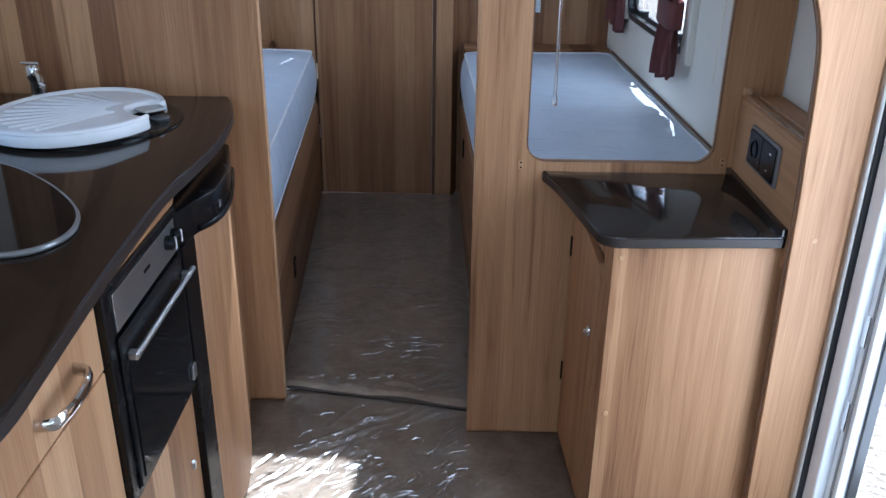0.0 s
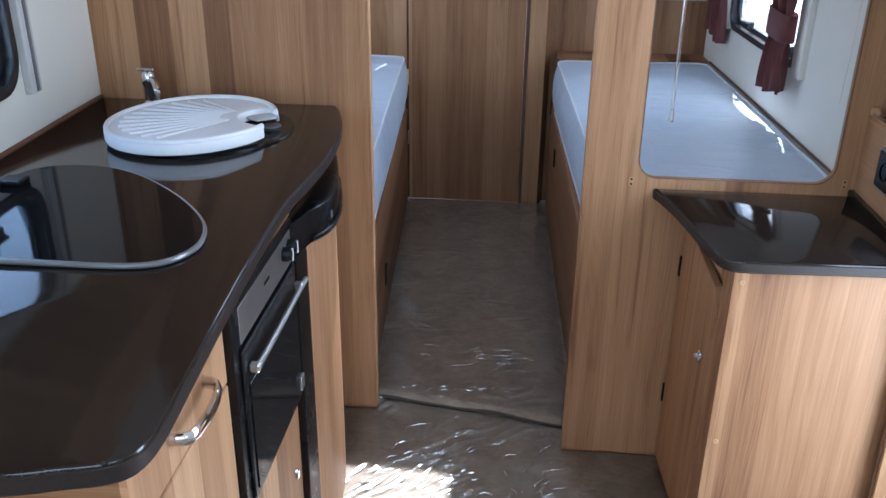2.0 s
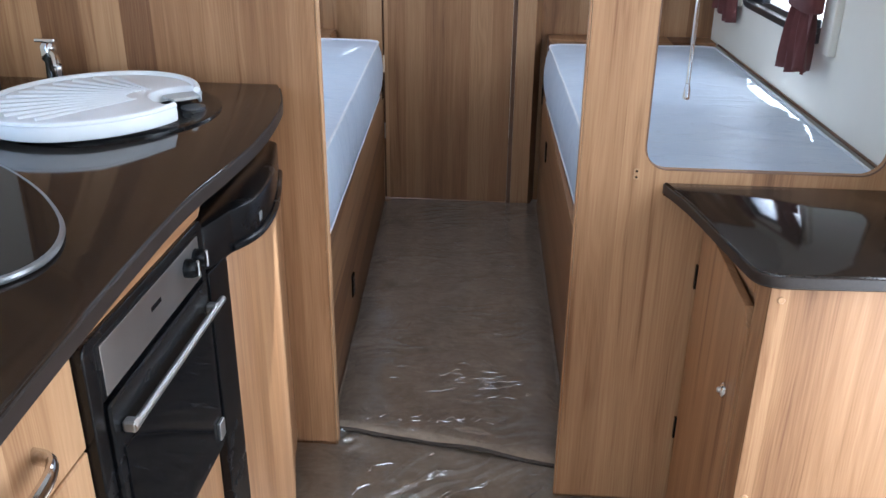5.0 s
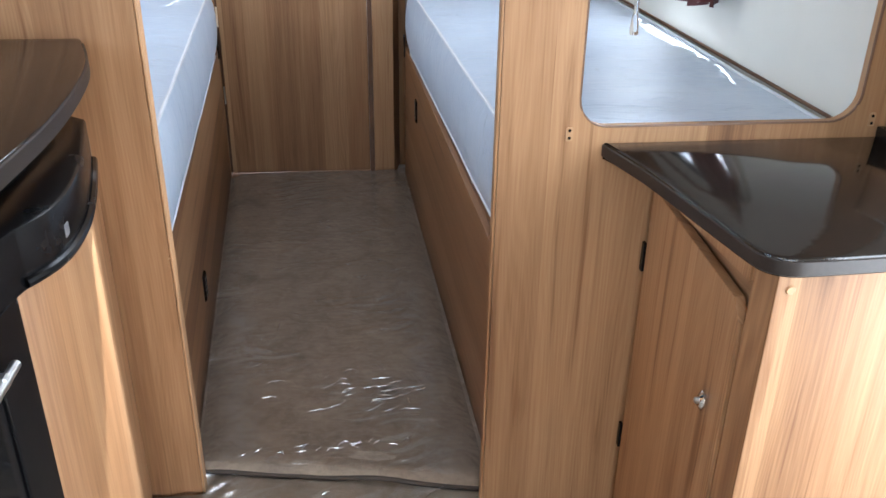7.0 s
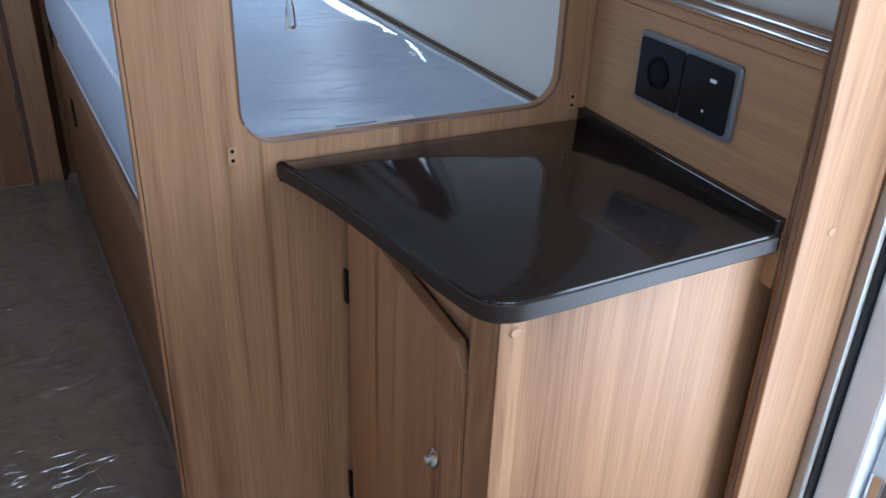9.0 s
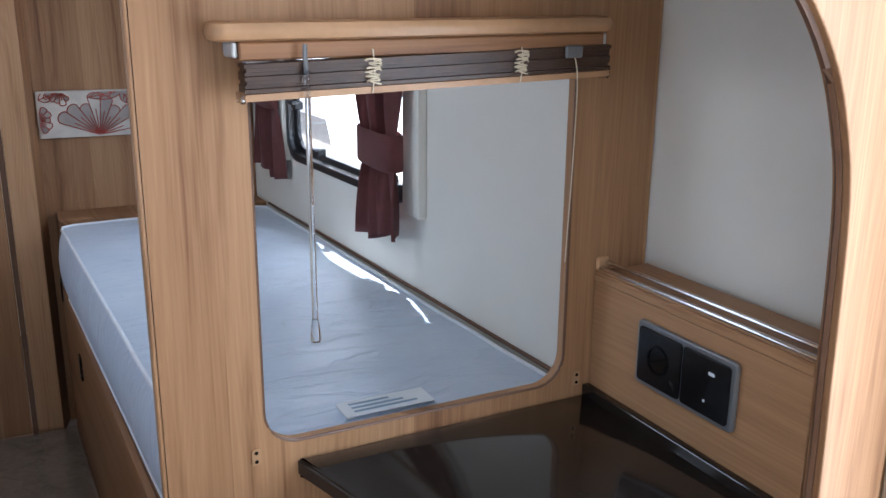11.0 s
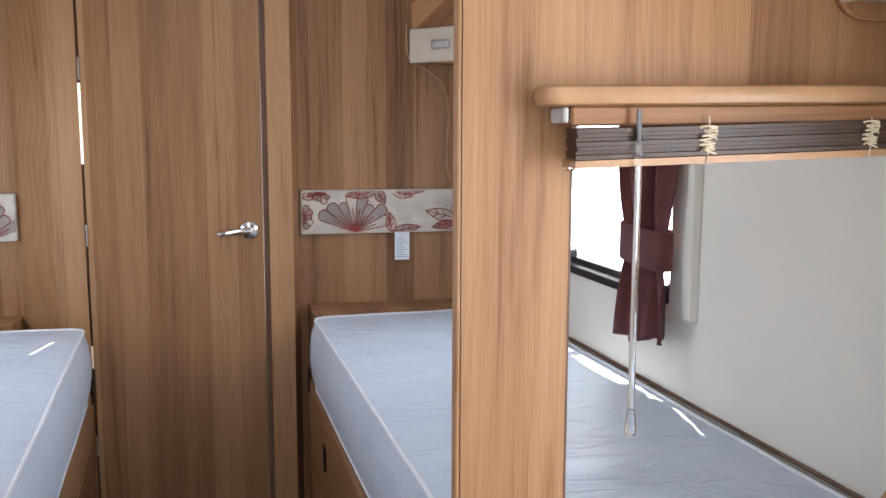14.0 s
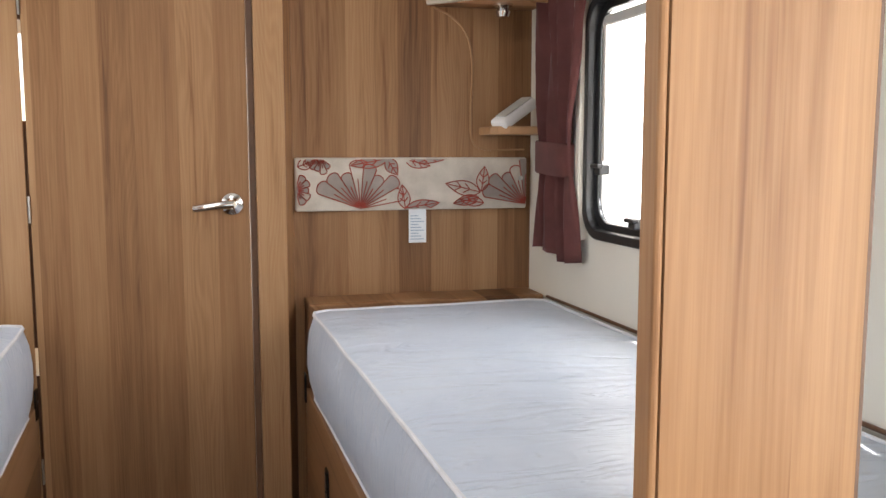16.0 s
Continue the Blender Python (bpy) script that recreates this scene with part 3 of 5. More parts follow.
window_unit("window_3", "left", XL, 1.36, 2.245, 1.03, 1.50, [(1.65, 1.07), (2.05, 1.07)], "rounded black-framed kitchen window")
window_unit("window_4", "left", XL, -1.0, 0.2, 1.0, 1.55, [], "rounded black-framed lounge window")
window_unit("window_5", "right", XR, -1.1, -0.1, 1.0, 1.55, [], "rounded black-framed lounge window")


def blind_frame(name, xf, s, y0, y1, z0, z1, wide0, wide1, mat, label):
    b = new(name)
    tagged(b, label, "blind")
    part("side_rail", prism([(xf(y0), y0), (xf(y0) - s * 0.020, y0 + 0.004), (xf(y0) - s * 0.020, y0 + wide0), (xf(y0 + wide0), y0 + wide0)], z0, z1, 0.003), mat, b)
    part("side_rail", prism([(xf(y1), y1), (xf(y1) - s * 0.020, y1 - 0.004), (xf(y1) - s * 0.020, y1 - wide1), (xf(y1 - wide1), y1 - wide1)], z0, z1, 0.003), mat, b)
    part("groove", box(min(xf(y1) - s * 0.023, xf(y1) - s * 0.020), max(xf(y1) - s * 0.023, xf(y1) - s * 0.020), y1 - wide1 * 0.6, y1 - wide1 * 0.4, z0 + 0.004, z1, 0), RIM_GREY, b)
    lo, hi = sorted((xf(y0) - s * 0.034, xf(y1) + s * 0.002))
    part("cassette", box(lo, hi, y0, y1, z1 + 0.001, z1 + 0.055, 0.008, 3), mat, b)
    lo, hi = sorted((xf(y0) - s * 0.018, xf(y0) - s * 0.009))
    part("pull_bar", box(lo, hi, y0 + wide0 + 0.002, y1 - wide1 - 0.002, z1 - 0.075, z1 - 0.050, 0.003), GREY_PLASTIC, b)
    return b


blind_frame("roller_blind", XR, 1, 3.186, 4.118, 0.885, 1.47, 0.088, 0.05, WALLBOARD, "cream window blind cassette with side rails")
blind_frame("roller_blind", XL, -1, 1.25, 2.315, 1.005, 1.53, 0.05, 0.045, GREY_PLASTIC, "pale grey kitchen window blind with side rails")

# ---- bedroom ----


def mattress(name, corners, z0, z1, label):
    """corners: aisle near, aisle far, wall far, wall near."""
    t = new(name)
    tagged(t, label, "mattress", "mattresses on the twin beds")
    bm = bmesh.new()
    a, b, c, d = (Vector((*p, 0)) for p in corners)
    NU, NV = 16, 34
    r, layers = 0.045, 5

    def at(u, v, inset):
        p = a.lerp(b, v).lerp(d.lerp(c, v), u)
        ctr = (a + b + c + d) / 4
        w, l = (d - a).length, (b - a).length
        q = a.lerp(b, inset / l + v * (1 - 2 * inset / l)).lerp(d.lerp(c, inset / l + v * (1 - 2 * inset / l)), inset / w + u * (1 - 2 * inset / w))
        # round the four plan corners
        du, dv = min(u, 1 - u) * w, min(v, 1 - v) * l
        if du < r and dv < r:
            k = r - math.hypot(r - du, r - dv)
            if k < 0:
                q += (ctr - q).normalized() * (-k)
        return q

    rim = [(u / NU, 0) for u in range(NU)] + [(1, v / NV) for v in range(NV)] + [(1 - u / NU, 1) for u in range(NU)] + [(0, 1 - v / NV) for v in range(NV)]
    rings = []
    for k in range(layers + 1):
        f = k / layers
        z = z0 + (z1 - z0) * f
        inset = 0.010 - 0.016 * math.sin(math.pi * f) ** 0.7
        ring = []
        for u, v in rim:
            p = at(u, v, inset)
            ring.append(bm.verts.new((p.x, p.y, z + 0.003 * noise.noise(Vector((p.x * 6, p.y * 6, f))))))
        rings.append(ring)
    for A, B in zip(rings, rings[1:]):
        for i in range(len(A)):
            j = (i + 1) % len(A)
            bm.faces.new((A[i], A[j], B[j], B[i]))
    grid = {}
    for i, uv in enumerate(rim):
        grid[(round(uv[0] * NU), round(uv[1] * NV))] = rings[-1][i]
    for i in range(1, NU):
        for j in range(1, NV):
            p = at(i / NU, j / NV, 0.010)
            e = min(i, NU - i, j, NV - j)
            z = z1 + 0.010 * (1 - math.exp(-e / 1.6)) + 0.005 * noise.noise(Vector((p.x * 5, p.y * 7, 3)))
            grid[(i, j)] = bm.verts.new((p.x, p.y, z))
    for i in range(NU):
        for j in range(NV):
            bm.faces.new((grid[(i, j)], grid[(i + 1, j)], grid[(i + 1, j + 1)], grid[(i, j + 1)]))
    bm.faces.new(rings[0][::-1])
    tops = [v.co.copy() for v in rings[-1]]
    lows = [v.co.copy() for v in rings[0]]
    part("cover", bm, TICKING, t, smooth=True)
    part("top_piping", tube([p + Vector((0, 0, 0.001)) for p in tops], 0.0042, 6, True), PIPING, t, "white corded seam", True)
    part("bottom_piping", tube(lows, 0.004, 6, True), PIPING, t, "white corded seam", True)
    return t


MZ0, MZ1 = 0.492, 0.702
mattress("mattress", [(0.313, 2.53), (0.235, 4.262), (XR(4.26) - 0.012, 4.285), (XR(2.53) - 0.012, 2.53)], MZ0, MZ1, "pale blue-white mattress on the bed by the window")
mattress("mattress", [(-0.305, 2.672), (-0.402, 4.255), (XL(4.26) + 0.012, 4.27), (XL(2.672) + 0.012, 2.672)], MZ0, MZ1, "pale blue-white mattress on the bed behind the kitchen")


def bed_base(name, near, far, wall, y_end, vent, label):
    t = new(name)
    tagged(t, label, "bed base", "twin bed bases")
    s = 1 if wall(3) > 0 else -1
    (xa, ya), (xb, yb) = near, far
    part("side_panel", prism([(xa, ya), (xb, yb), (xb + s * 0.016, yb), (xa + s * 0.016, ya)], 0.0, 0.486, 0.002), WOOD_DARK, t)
    part("slat_board", prism([(xa + s * 0.017, ya), (xb + s * 0.017, yb), (wall(yb) - s * 0.004, yb), (wall(ya) - s * 0.004, ya)], 0.468, 0.484), WOOD_Y, t)
    part("corner_bracket", box(min(xb, xb - s * 0.004), max(xb, xb - s * 0.004), yb - 0.03, yb - 0.002, 0.455, 0.53, 0.001), BLACK, t)
    vy, vz = vent
    f = (vy - ya) / (yb - ya)
    vx = xa + (xb - xa) * f
    lo, hi = sorted((vx - s * 0.005, vx + s * 0.004))
    v = part("vent", box(lo, hi, vy - 0.020, vy + 0.020, vz - 0.036, vz + 0.036, 0.004, 2), BLACK, t)
    for k in range(4):
        part("vent_slot", box(min(vx - s * 0.006, vx - s * 0.0045), max(vx - s * 0.006, vx - s * 0.0045), vy - 0.014, vy + 0.014, vz - 0.026 + k * 0.015, vz - 0.020 + k * 0.015, 0), RUBBER, v)
    return t


bed_base("bed_base", (0.296, 2.518), (0.236, 4.328), XR, HB, (3.96, 0.364), "dark brown wooden bed base along the window wall")
bed_base("bed_base", (-0.312, 2.66), (-0.415, 4.333), XL, HB, (3.20, 0.163), "dark brown wooden bed base behind the kitchen")
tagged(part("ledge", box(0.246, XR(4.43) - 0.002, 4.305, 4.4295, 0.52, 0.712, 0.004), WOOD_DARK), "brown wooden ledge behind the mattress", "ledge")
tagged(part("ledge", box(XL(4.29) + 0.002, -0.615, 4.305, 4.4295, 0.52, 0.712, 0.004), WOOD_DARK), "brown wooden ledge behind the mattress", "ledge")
for xf, s, y0 in ((XR, 1, 2.53), (XL, -1, 2.67)):
    bm = tube([(xf(y0) - s * 0.004, y0, MZ1 + 0.007), (xf(4.29) - s * 0.004, 4.29, MZ1 + 0.007)], 0.004, 6)
    tagged(part("trim_bed_edge", bm, BAND), "dark brown trim where mattress meets wall", "trim", kind="structure")

# printed headboards


def fan(base, span, n, length, lines, fills, stagger):
    """A fan-shaped bloom: wedge petals side by side, each with a rounded end and two veins."""
    b = Vector(base)
    step = (span[1] - span[0]) / n
    for k in range(n):
        a0, a1 = span[0] + step * k, span[0] + step * (k + 1)
        r = length * (0.90 + 0.12 * math.sin(k * stagger + 0.8))
        rim = []
        for i in range(9):
            t = i / 8
            a = radians(a0 + (a1 - a0) * t)
            rr = r * (0.92 + 0.08 * math.sin(math.pi * t) ** 0.6)
            rim.append(tuple(b + Vector((math.cos(a), math.sin(a))) * rr))
        root = [tuple(b.lerp(Vector(rim[-1]), t)) for t in (0.8, 0.6, 0.4, 0.2)]
        back = [tuple(b.lerp(Vector(rim[0]), t)) for t in (0.2, 0.4, 0.6, 0.8)]
        loop = [*rim, *root, tuple(base), *back]
        if k % 4 != 3:
            fills.append(loop)
        lines.append(loop + [loop[0]])
        lines.append([tuple(b.lerp(Vector(rim[4]), t)) for t in (0.05, 0.25, 0.45, 0.62)])


def leaf(base, ang, length, width, lines, fills, filled):
    """A pointed leaf with a midrib and side veins."""
    b = Vector(base)
    d = Vector((math.cos(radians(ang)), math.sin(radians(ang))))
    n = Vector((-d.y, d.x))
    prof = [(i / 10, math.sin(math.pi * (i / 10) ** 0.8) * 0.5) for i in range(11)]
    loop = [tuple(b + d * (length * t) + n * (width * w)) for t, w in prof] + [tuple(b + d * (length * t) - n * (width * w)) for t, w in prof[9:0:-1]]
    if filled:
        fills.append(loop)
    lines.append(loop + [loop[0]])
    lines.append([tuple(b + d * (length * t)) for t in (0.0, 0.2, 0.4, 0.6, 0.8, 0.97)])
    for t in (0.3, 0.55):
        for sgn in (1, -1):
            lines.append([tuple(b + d * (length * (t + 0.16 * q)) + n * (sgn * width * 0.32 * q)) for q in (0.0, 0.5, 1.0)])


def clip_line(line, u0, u1, v0, v1):
    runs, cur = [], []
    for p in line:
        if u0 < p[0] < u1 and v0 < p[1] < v1:
            cur.append(p)
        else:
            if len(cur) > 1:
                runs.append(cur)
            cur = []
    if len(cur) > 1:
        runs.append(cur)
    return runs


def headboard(u0, u1, v0, v1, flowers, leaves, label):
    t = new("headboard")
    tagged(t, label, "headboard", "padded headboards")
    part("pad", plate([rrect(u0, u1, v0, v1, 0.006, 3)], lambda u, v: (u, HB - 0.0005, v), (0, -0.018, 0), 0.006), HEADCLOTH, t, smooth=True)
    yf = HB - 0.0188
    lines, fills = [], []
    for base, span, n, length, stagger in flowers:
        fan(base, span, n, length, lines, fills, stagger)
    for base, a, length, w, filled in leaves:
        leaf(base, a, length, w, lines, fills, filled)
    for k, loop in enumerate(fills):
        bm = bmesh.new()
        pts = [(min(max(p[0], u0 + 0.003), u1 - 0.003), min(max(p[1], v0 + 0.004), v1 - 0.004)) for p in loop]
        mid = bm.verts.new((sum(p[0] for p in pts) / len(pts), yf - 0.00012 * k, sum(p[1] for p in pts) / len(pts)))
        ring = [bm.verts.new((p[0], yf - 0.00012 * k, p[1])) for p in pts]
        for i in range(len(ring)):
            bm.faces.new((mid, ring[i], ring[(i + 1) % len(ring)]))
        part("printed_petal", bm, PETAL, t)
    bm = bmesh.new()
    for line in lines:
        for run in clip_line(line, u0 + 0.003, u1 - 0.003, v0 + 0.004, v1 - 0.004):
            tube([(p[0], yf - 0.0042, p[1]) for p in run], 0.0014, 4, False, bm)
    part("printed_linework", bm, OUTLINE, t, "rust-red printed outlines")
    return t


fl = [((0.398, 0.949), (160, 10), 8, 0.132, 2.1), ((0.866, 0.955), (170, 62), 6, 0.132, 1.7), ((0.226, 1.000), (75, -75), 5, 0.044, 2.0),
      ((0.293, 1.084), (180, 325), 5, 0.042, 2.4)]
lv = [((0.522, 0.947), 98, 0.066, 0.034, False), ((0.522, 0.949), 8, 0.098, 0.030, True), ((0.735, 0.990), 166, 0.104, 0.040, False), ((0.738, 0.992), 82, 0.070, 0.036, False),
      ((0.730, 0.975), 192, 0.075, 0.028, True), ((0.475, 1.083), 190, 0.105, 0.034, True), ((0.470, 1.083), 305, 0.054, 0.034, True), ((0.520, 1.082), 345, 0.075, 0.032, False),
      ((0.535, 1.083), 0, 0.105, 0.026, True), ((0.232, 1.062), 20, 0.05, 0.03, False), ((0.745, 0.960), 172, 0.070, 0.026, False)]
headboard(0.2255, 0.873, 0.943, 1.086, fl, lv, "cream padded headboard strip printed with grey and red flowers")
headboard(-1.02, -0.614, 0.943, 1.086, [((-0.70, 0.95), (160, 15), 7, 0.12, 2.1), ((-0.91, 0.95), (160, 40), 6, 0.12, 1.7)], [((-0.66, 1.07), 240, 0.05, 0.03, True), ((-0.80, 1.08), 200, 0.08, 0.03, False)],
          "cream padded headboard strip printed with grey flowers")
tagged(part("press_stud", lathe([(0.007, 0), (0.007, -0.002), (0.004, -0.004)], (0.852, HB - 0.0235, 1.028), "y", 14), GREY_PLASTIC, smooth=True), "pale press stud on the headboard fabric", "stud")
tag = new("care_label")
tagged(tag, "white care label hanging from the headboard", "label")
part("paper", box(0.531, 0.580, HB - 0.0215, HB - 0.0203, 0.853, 0.945, 0), PAPER, tag)
for k in range(9):
    part("print_line", box(0.536, 0.574 - 0.008 * (k % 3), HB - 0.0221, HB - 0.0216, 0.862 + k * 0.008, 0.864 + k * 0.008, 0), INK, tag)

# corner shelf, what lies on it, and the corner locker
sh = new("corner_shelf")
tagged(sh, "small oak-edged shelf in the corner above the headboard", "shelf")
part("board", plate([[(0.735, 4.4295), (0.735, 4.32), (0.75, 4.298), (0.78, 4.287), (XR(4.28) - 0.003, 4.28), (XR(4.43) - 0.003, 4.4295)]], lambda u, v: (u, v, 1.147), (0, 0, 0.022), 0.004), BAND_LIGHT, sh)
pk = new("plastic_case")
tagged(pk, "slim white plastic case leaning on the corner shelf", "case")
bm = box(-0.026, 0.026, -0.075, 0.075, 0, 0.030, 0.008, 3)
moved(bm, pose(0.815, 4.345, 1.190, 26, 0, -58))
part("body", bm, WHITE_PLASTIC, pk, smooth=True)
bm = box(-0.018, 0.018, -0.055, 0.070, 0.0305, 0.034, 0.001)
moved(bm, pose(0.815, 4.345, 1.190, 26, 0, -58))
part("lens", bm, GREY_PLASTIC, pk)

lk = new("corner_locker")
tagged(lk, "cream-fronted corner locker above the bed with steel latch", "locker")
part("body", prism([(0.592, 4.4295), (0.772, 4.222), (XR(4.2) - 0.002, 4.222), (XR(4.43) - 0.002, 4.4295)], 1.492, 1.90, 0.002), WOOD_X, lk)
dv = Vector((0.18, -0.2075, 0)).normalized()


def face_box(s0, s1, d0, d1, z0, z1, bev):
    bm = box(s0, s1, -d1, -d0, z0, z1, bev, 2)
    m = Matrix.Translation((0.592, 4.4295, 0)) @ Matrix.Rotation(math.atan2(dv.y, dv.x), 4, "Z")
    return moved(bm, m)


part("flap", face_box(0.004, 0.268, 0.001, 0.016, 1.494, 1.60, 0.003), CREAM, lk, "cream gloss flap")
part("latch", face_box(0.095, 0.165, 0.0165, 0.024, 1.532, 1.560, 0.005), STEEL, lk)
part("spotlight", lathe([(0.026, 0), (0.026, -0.006), (0.014, -0.012), (0.020, -0.020), (0.016, -0.034), (0.006, -0.038)], (0.775, 4.34, 1.4915), "z", 20), CHROME, lk, smooth=True)
part("end_board", plate([[(0.775, 1.90), (0.775, 1.52), (0.785, 1.495), (0.81, 1.478), (XR(4.2) - 0.003, 1.478), (XR(4.2) - 0.003, 1.90)]], lambda u, v: (u, 4.221, v), (0, -0.012, 0), 0.003), WOOD, lk)
bead = spline([(0.575, HB - 0.002, 1.62), (0.578, HB - 0.002, 1.53), (0.60, HB - 0.002, 1.495), (0.655, HB - 0.002, 1.468), (0.70, HB - 0.002, 1.42), (0.716, HB - 0.002, 1.34), (0.712, HB - 0.002, 1.20), (0.718, HB - 0.002, 1.13), (0.76, HB - 0.002, 1.108), (0.87, HB - 0.002, 1.108)], 6)
tagged(part("trim_bead", tube(bead, 0.0032, 6), BAND_LIGHT, smooth=True), "thin shaped bead on the bulkhead", "trim", kind="structure")

# curtains


def curtain(y0, y1, ytie0, ytie1, yb0, yb1, ztop, ztie, zbot, xf, s, label, off=0.045):
    t = new("curtain")
    tagged(t, label, "curtain", "tied-back curtains")
    NU, NV = 44, 44
    bm = bmesh.new()
    vs = {}
    for j in range(NV + 1):
        z = ztop + (zbot - ztop) * j / NV
        if z > ztie:
            f = ((ztop - z) / (ztop - ztie)) ** 1.8
            a, b = y0 + (ytie0 - y0) * f, y1 + (ytie1 - y1) * f
        else:
            f = ((ztie - z) / (ztie - zbot)) ** 0.8
            a, b = ytie0 + (yb0 - ytie0) * f, ytie1 + (yb1 - ytie1) * f
        tight = math.exp(-((z - ztie) / 0.06) ** 2)
        for i in range(NU + 1):
            u = i / NU
            ph = u * math.pi * 2 * 3.5 + 0.7 * math.sin(z * 9)
            amp = 0.017 * (1 - 0.55 * tight)
            y = a + (b - a) * u + 0.010 * math.sin(ph * 0.5 + z * 5)
            x = xf(y) - s * (off + amp * math.sin(ph) + 0.005 * math.sin(2.3 * ph + z * 14))
            dz = 0.012 * math.sin(u * 5 + 1) if j == NV else 0
            vs[(i, j)] = bm.verts.new((x, y, z + dz))
    for i in range(NU):
        for j in range(NV):
            bm.faces.new((vs[(i, j)], vs[(i + 1, j)], vs[(i + 1, j + 1)], vs[(i, j + 1)]))
    c = part("drape", bm, CURTAIN, t, smooth=True)
    sol = c.modifiers.new("thickness", "SOLIDIFY")
    sol.thickness = 0.002
    bm = bmesh.new()
    rings = []
    yc, hw = (ytie0 + ytie1) / 2, abs(ytie1 - ytie0) / 2 + 0.012
    for z in (ztie - 0.042, ztie - 0.038, ztie, ztie + 0.038, ztie + 0.042):
        k = 0.94 if abs(z - ztie) > 0.04 else 1.0
        ring = []
        for i in range(28):
            a = 2 * math.pi * i / 28
            ca, sa = math.cos(a), math.sin(a)
            y = yc + hw * k * math.copysign(abs(ca) ** 0.6, ca)
            ring.append(bm.verts.new((xf(y) - s * (off + 0.027 * k * math.copysign(abs(sa) ** 0.6, sa)), y, z + 0.05 * (y - yc))))
        rings.append(ring)
    for A, B in zip(rings, rings[1:]):
        for i in range(28):
            bm.faces.new((A[i], A[(i + 1) % 28], B[(i + 1) % 28], B[i]))
    part("tieback", bm, CURTAIN, t, smooth=True)
    return t


curtain(4.302, 4.035, 4.28, 4.10, 4.306, 4.04, 1.56, 1.085, 0.836, XR, 1, "burgundy curtain tied back beside the headboard", 0.028)
curtain(3.20, 3.45, 3.24, 3.40, 3.225, 3.43, 1.56, 1.03, 0.822, XR, 1, "burgundy curtain tied back at the window edge", 0.050)
tagged(part("curtain_rail", box(XR(3.2) - 0.075, XR(4.38) - 0.008, 3.20, 4.21, 1.561, 1.585, 0.004), WOOD_Y), "wooden curtain rail above the window", "rail")

# ---- hatch blind ----
pel = new("pelmet")
tagged(pel, "rounded oak pelmet shelf above the hatch opening", "pelmet")
pel.matrix_basis = Matrix.Translation((0.322, 0, 1.2945)) @ Matrix.Rotation(radians(-1.0), 4, "Y") @ Matrix.Translation((-0.322, 0, -1.2915))
part("shelf", plate([[(0.327, 2.4895), (0.325, 2.455), (0.330, 2.445), (0.342, 2.440), (0.828, 2.440), (0.841, 2.445), (0.846, 2.455), (0.846, 2.4895)]], lambda u, v: (u, v, 1.291), (0, 0, 0.021), 0.008), BAND_LIGHT, pel, smooth=True)
part("valance", box(0.354, 0.830, 2.446, 2.4895, 1.271, 1.2905, 0.002), WOOD_X, pel)
for x0, x1 in ((0.347, 0.3535), (0.8305, 0.837)):
    part("bracket", box(x0, x1, 2.450, 2.4895, 1.274, 1.2905, 0.002), GREY_PLASTIC, pel)
bl = new("venetian_blind")
bl.matrix_basis = Matrix.Translation((0.001, 0.011, 0.002))
tagged(bl, "brown wooden venetian blind drawn up, with cream cords", "blind")
part("head_rail", box(0.360, 0.816, 2.437, 2.453, 1.2655, 1.2715, 0.001), WHITE_PLASTIC, bl)


def tilt_x(x):
    return 0.016 * (x - 0.355) / 0.48


def slat_mesh(x0, x1, yc, z, h, half):
    bm = bmesh.new()
    rows = []
    for k in range(7):
        a = -1 + 2 * k / 6
        rows.append((yc + half * a, z + 0.0015 * (1 - a * a)))
    top = [[bm.verts.new((x, y, zz + h + tilt_x(x))) for y, zz in rows] for x in (x0, x1)]
    bot = [[bm.verts.new((x, y, zz + tilt_x(x))) for y, zz in rows] for x in (x0, x1)]
    for k in range(6):
        bm.faces.new((top[0][k], top[1][k], top[1][k + 1], top[0][k + 1]))
        bm.faces.new((bot[0][k], bot[0][k + 1], bot[1][k + 1], bot[1][k]))
    bm.faces.new((top[0][0], bot[0][0], bot[1][0], top[1][0]))
    bm.faces.new((top[0][6], top[1][6], bot[1][6], bot[0][6]))
    for e in (0, 1):
        bm.faces.new([*top[e], *bot[e][::-1]])
    return bm


for k in range(7):
    part("slat", slat_mesh(0.356 + 0.0012 * (k % 3), 0.836 - 0.001 * (k % 2), 2.444 + 0.002 * ((k * 5) % 3 - 1), 1.2385 + k * 0.0044, 0.0041, 0.0135), BLIND_WOOD, bl)
part("bottom_rail", slat_mesh(0.356, 0.836, 2.444, 1.2298, 0.0075, 0.014), BAND_LIGHT, bl)
for x0, x1 in ((0.352, 0.358), (0.834, 0.840)):
    part("end_clip", box(x0, x1, 2.432, 2.456, 1.227 + tilt_x(x0), 1.240 + tilt_x(x0), 0.002), CLEAR, bl)
for cx in (0.503, 0.700):
    pts = []
    for k in range(40):
        t = k / 39
        pts.append((cx + 0.0085 * math.sin(k * 1.9) + 0.003 * math.sin(k * 0.7), 2.4285 - 0.003 * math.cos(k * 1.3), 1.268 - 0.026 * t + tilt_x(cx) - 0.004 * math.sin(k * 0.9)))
    part("knotted_cord", tube(spline(pts, 3), 0.0011, 5), CORD, bl, "knotted cream lift cord", True)
    part("ladder_cord", tube([(cx, 2.429, 1.284), (cx + 0.002, 2.428, 1.262), (cx - 0.001, 2.429, 1.230 + tilt_x(cx))], 0.0009, 5), CORD, bl)
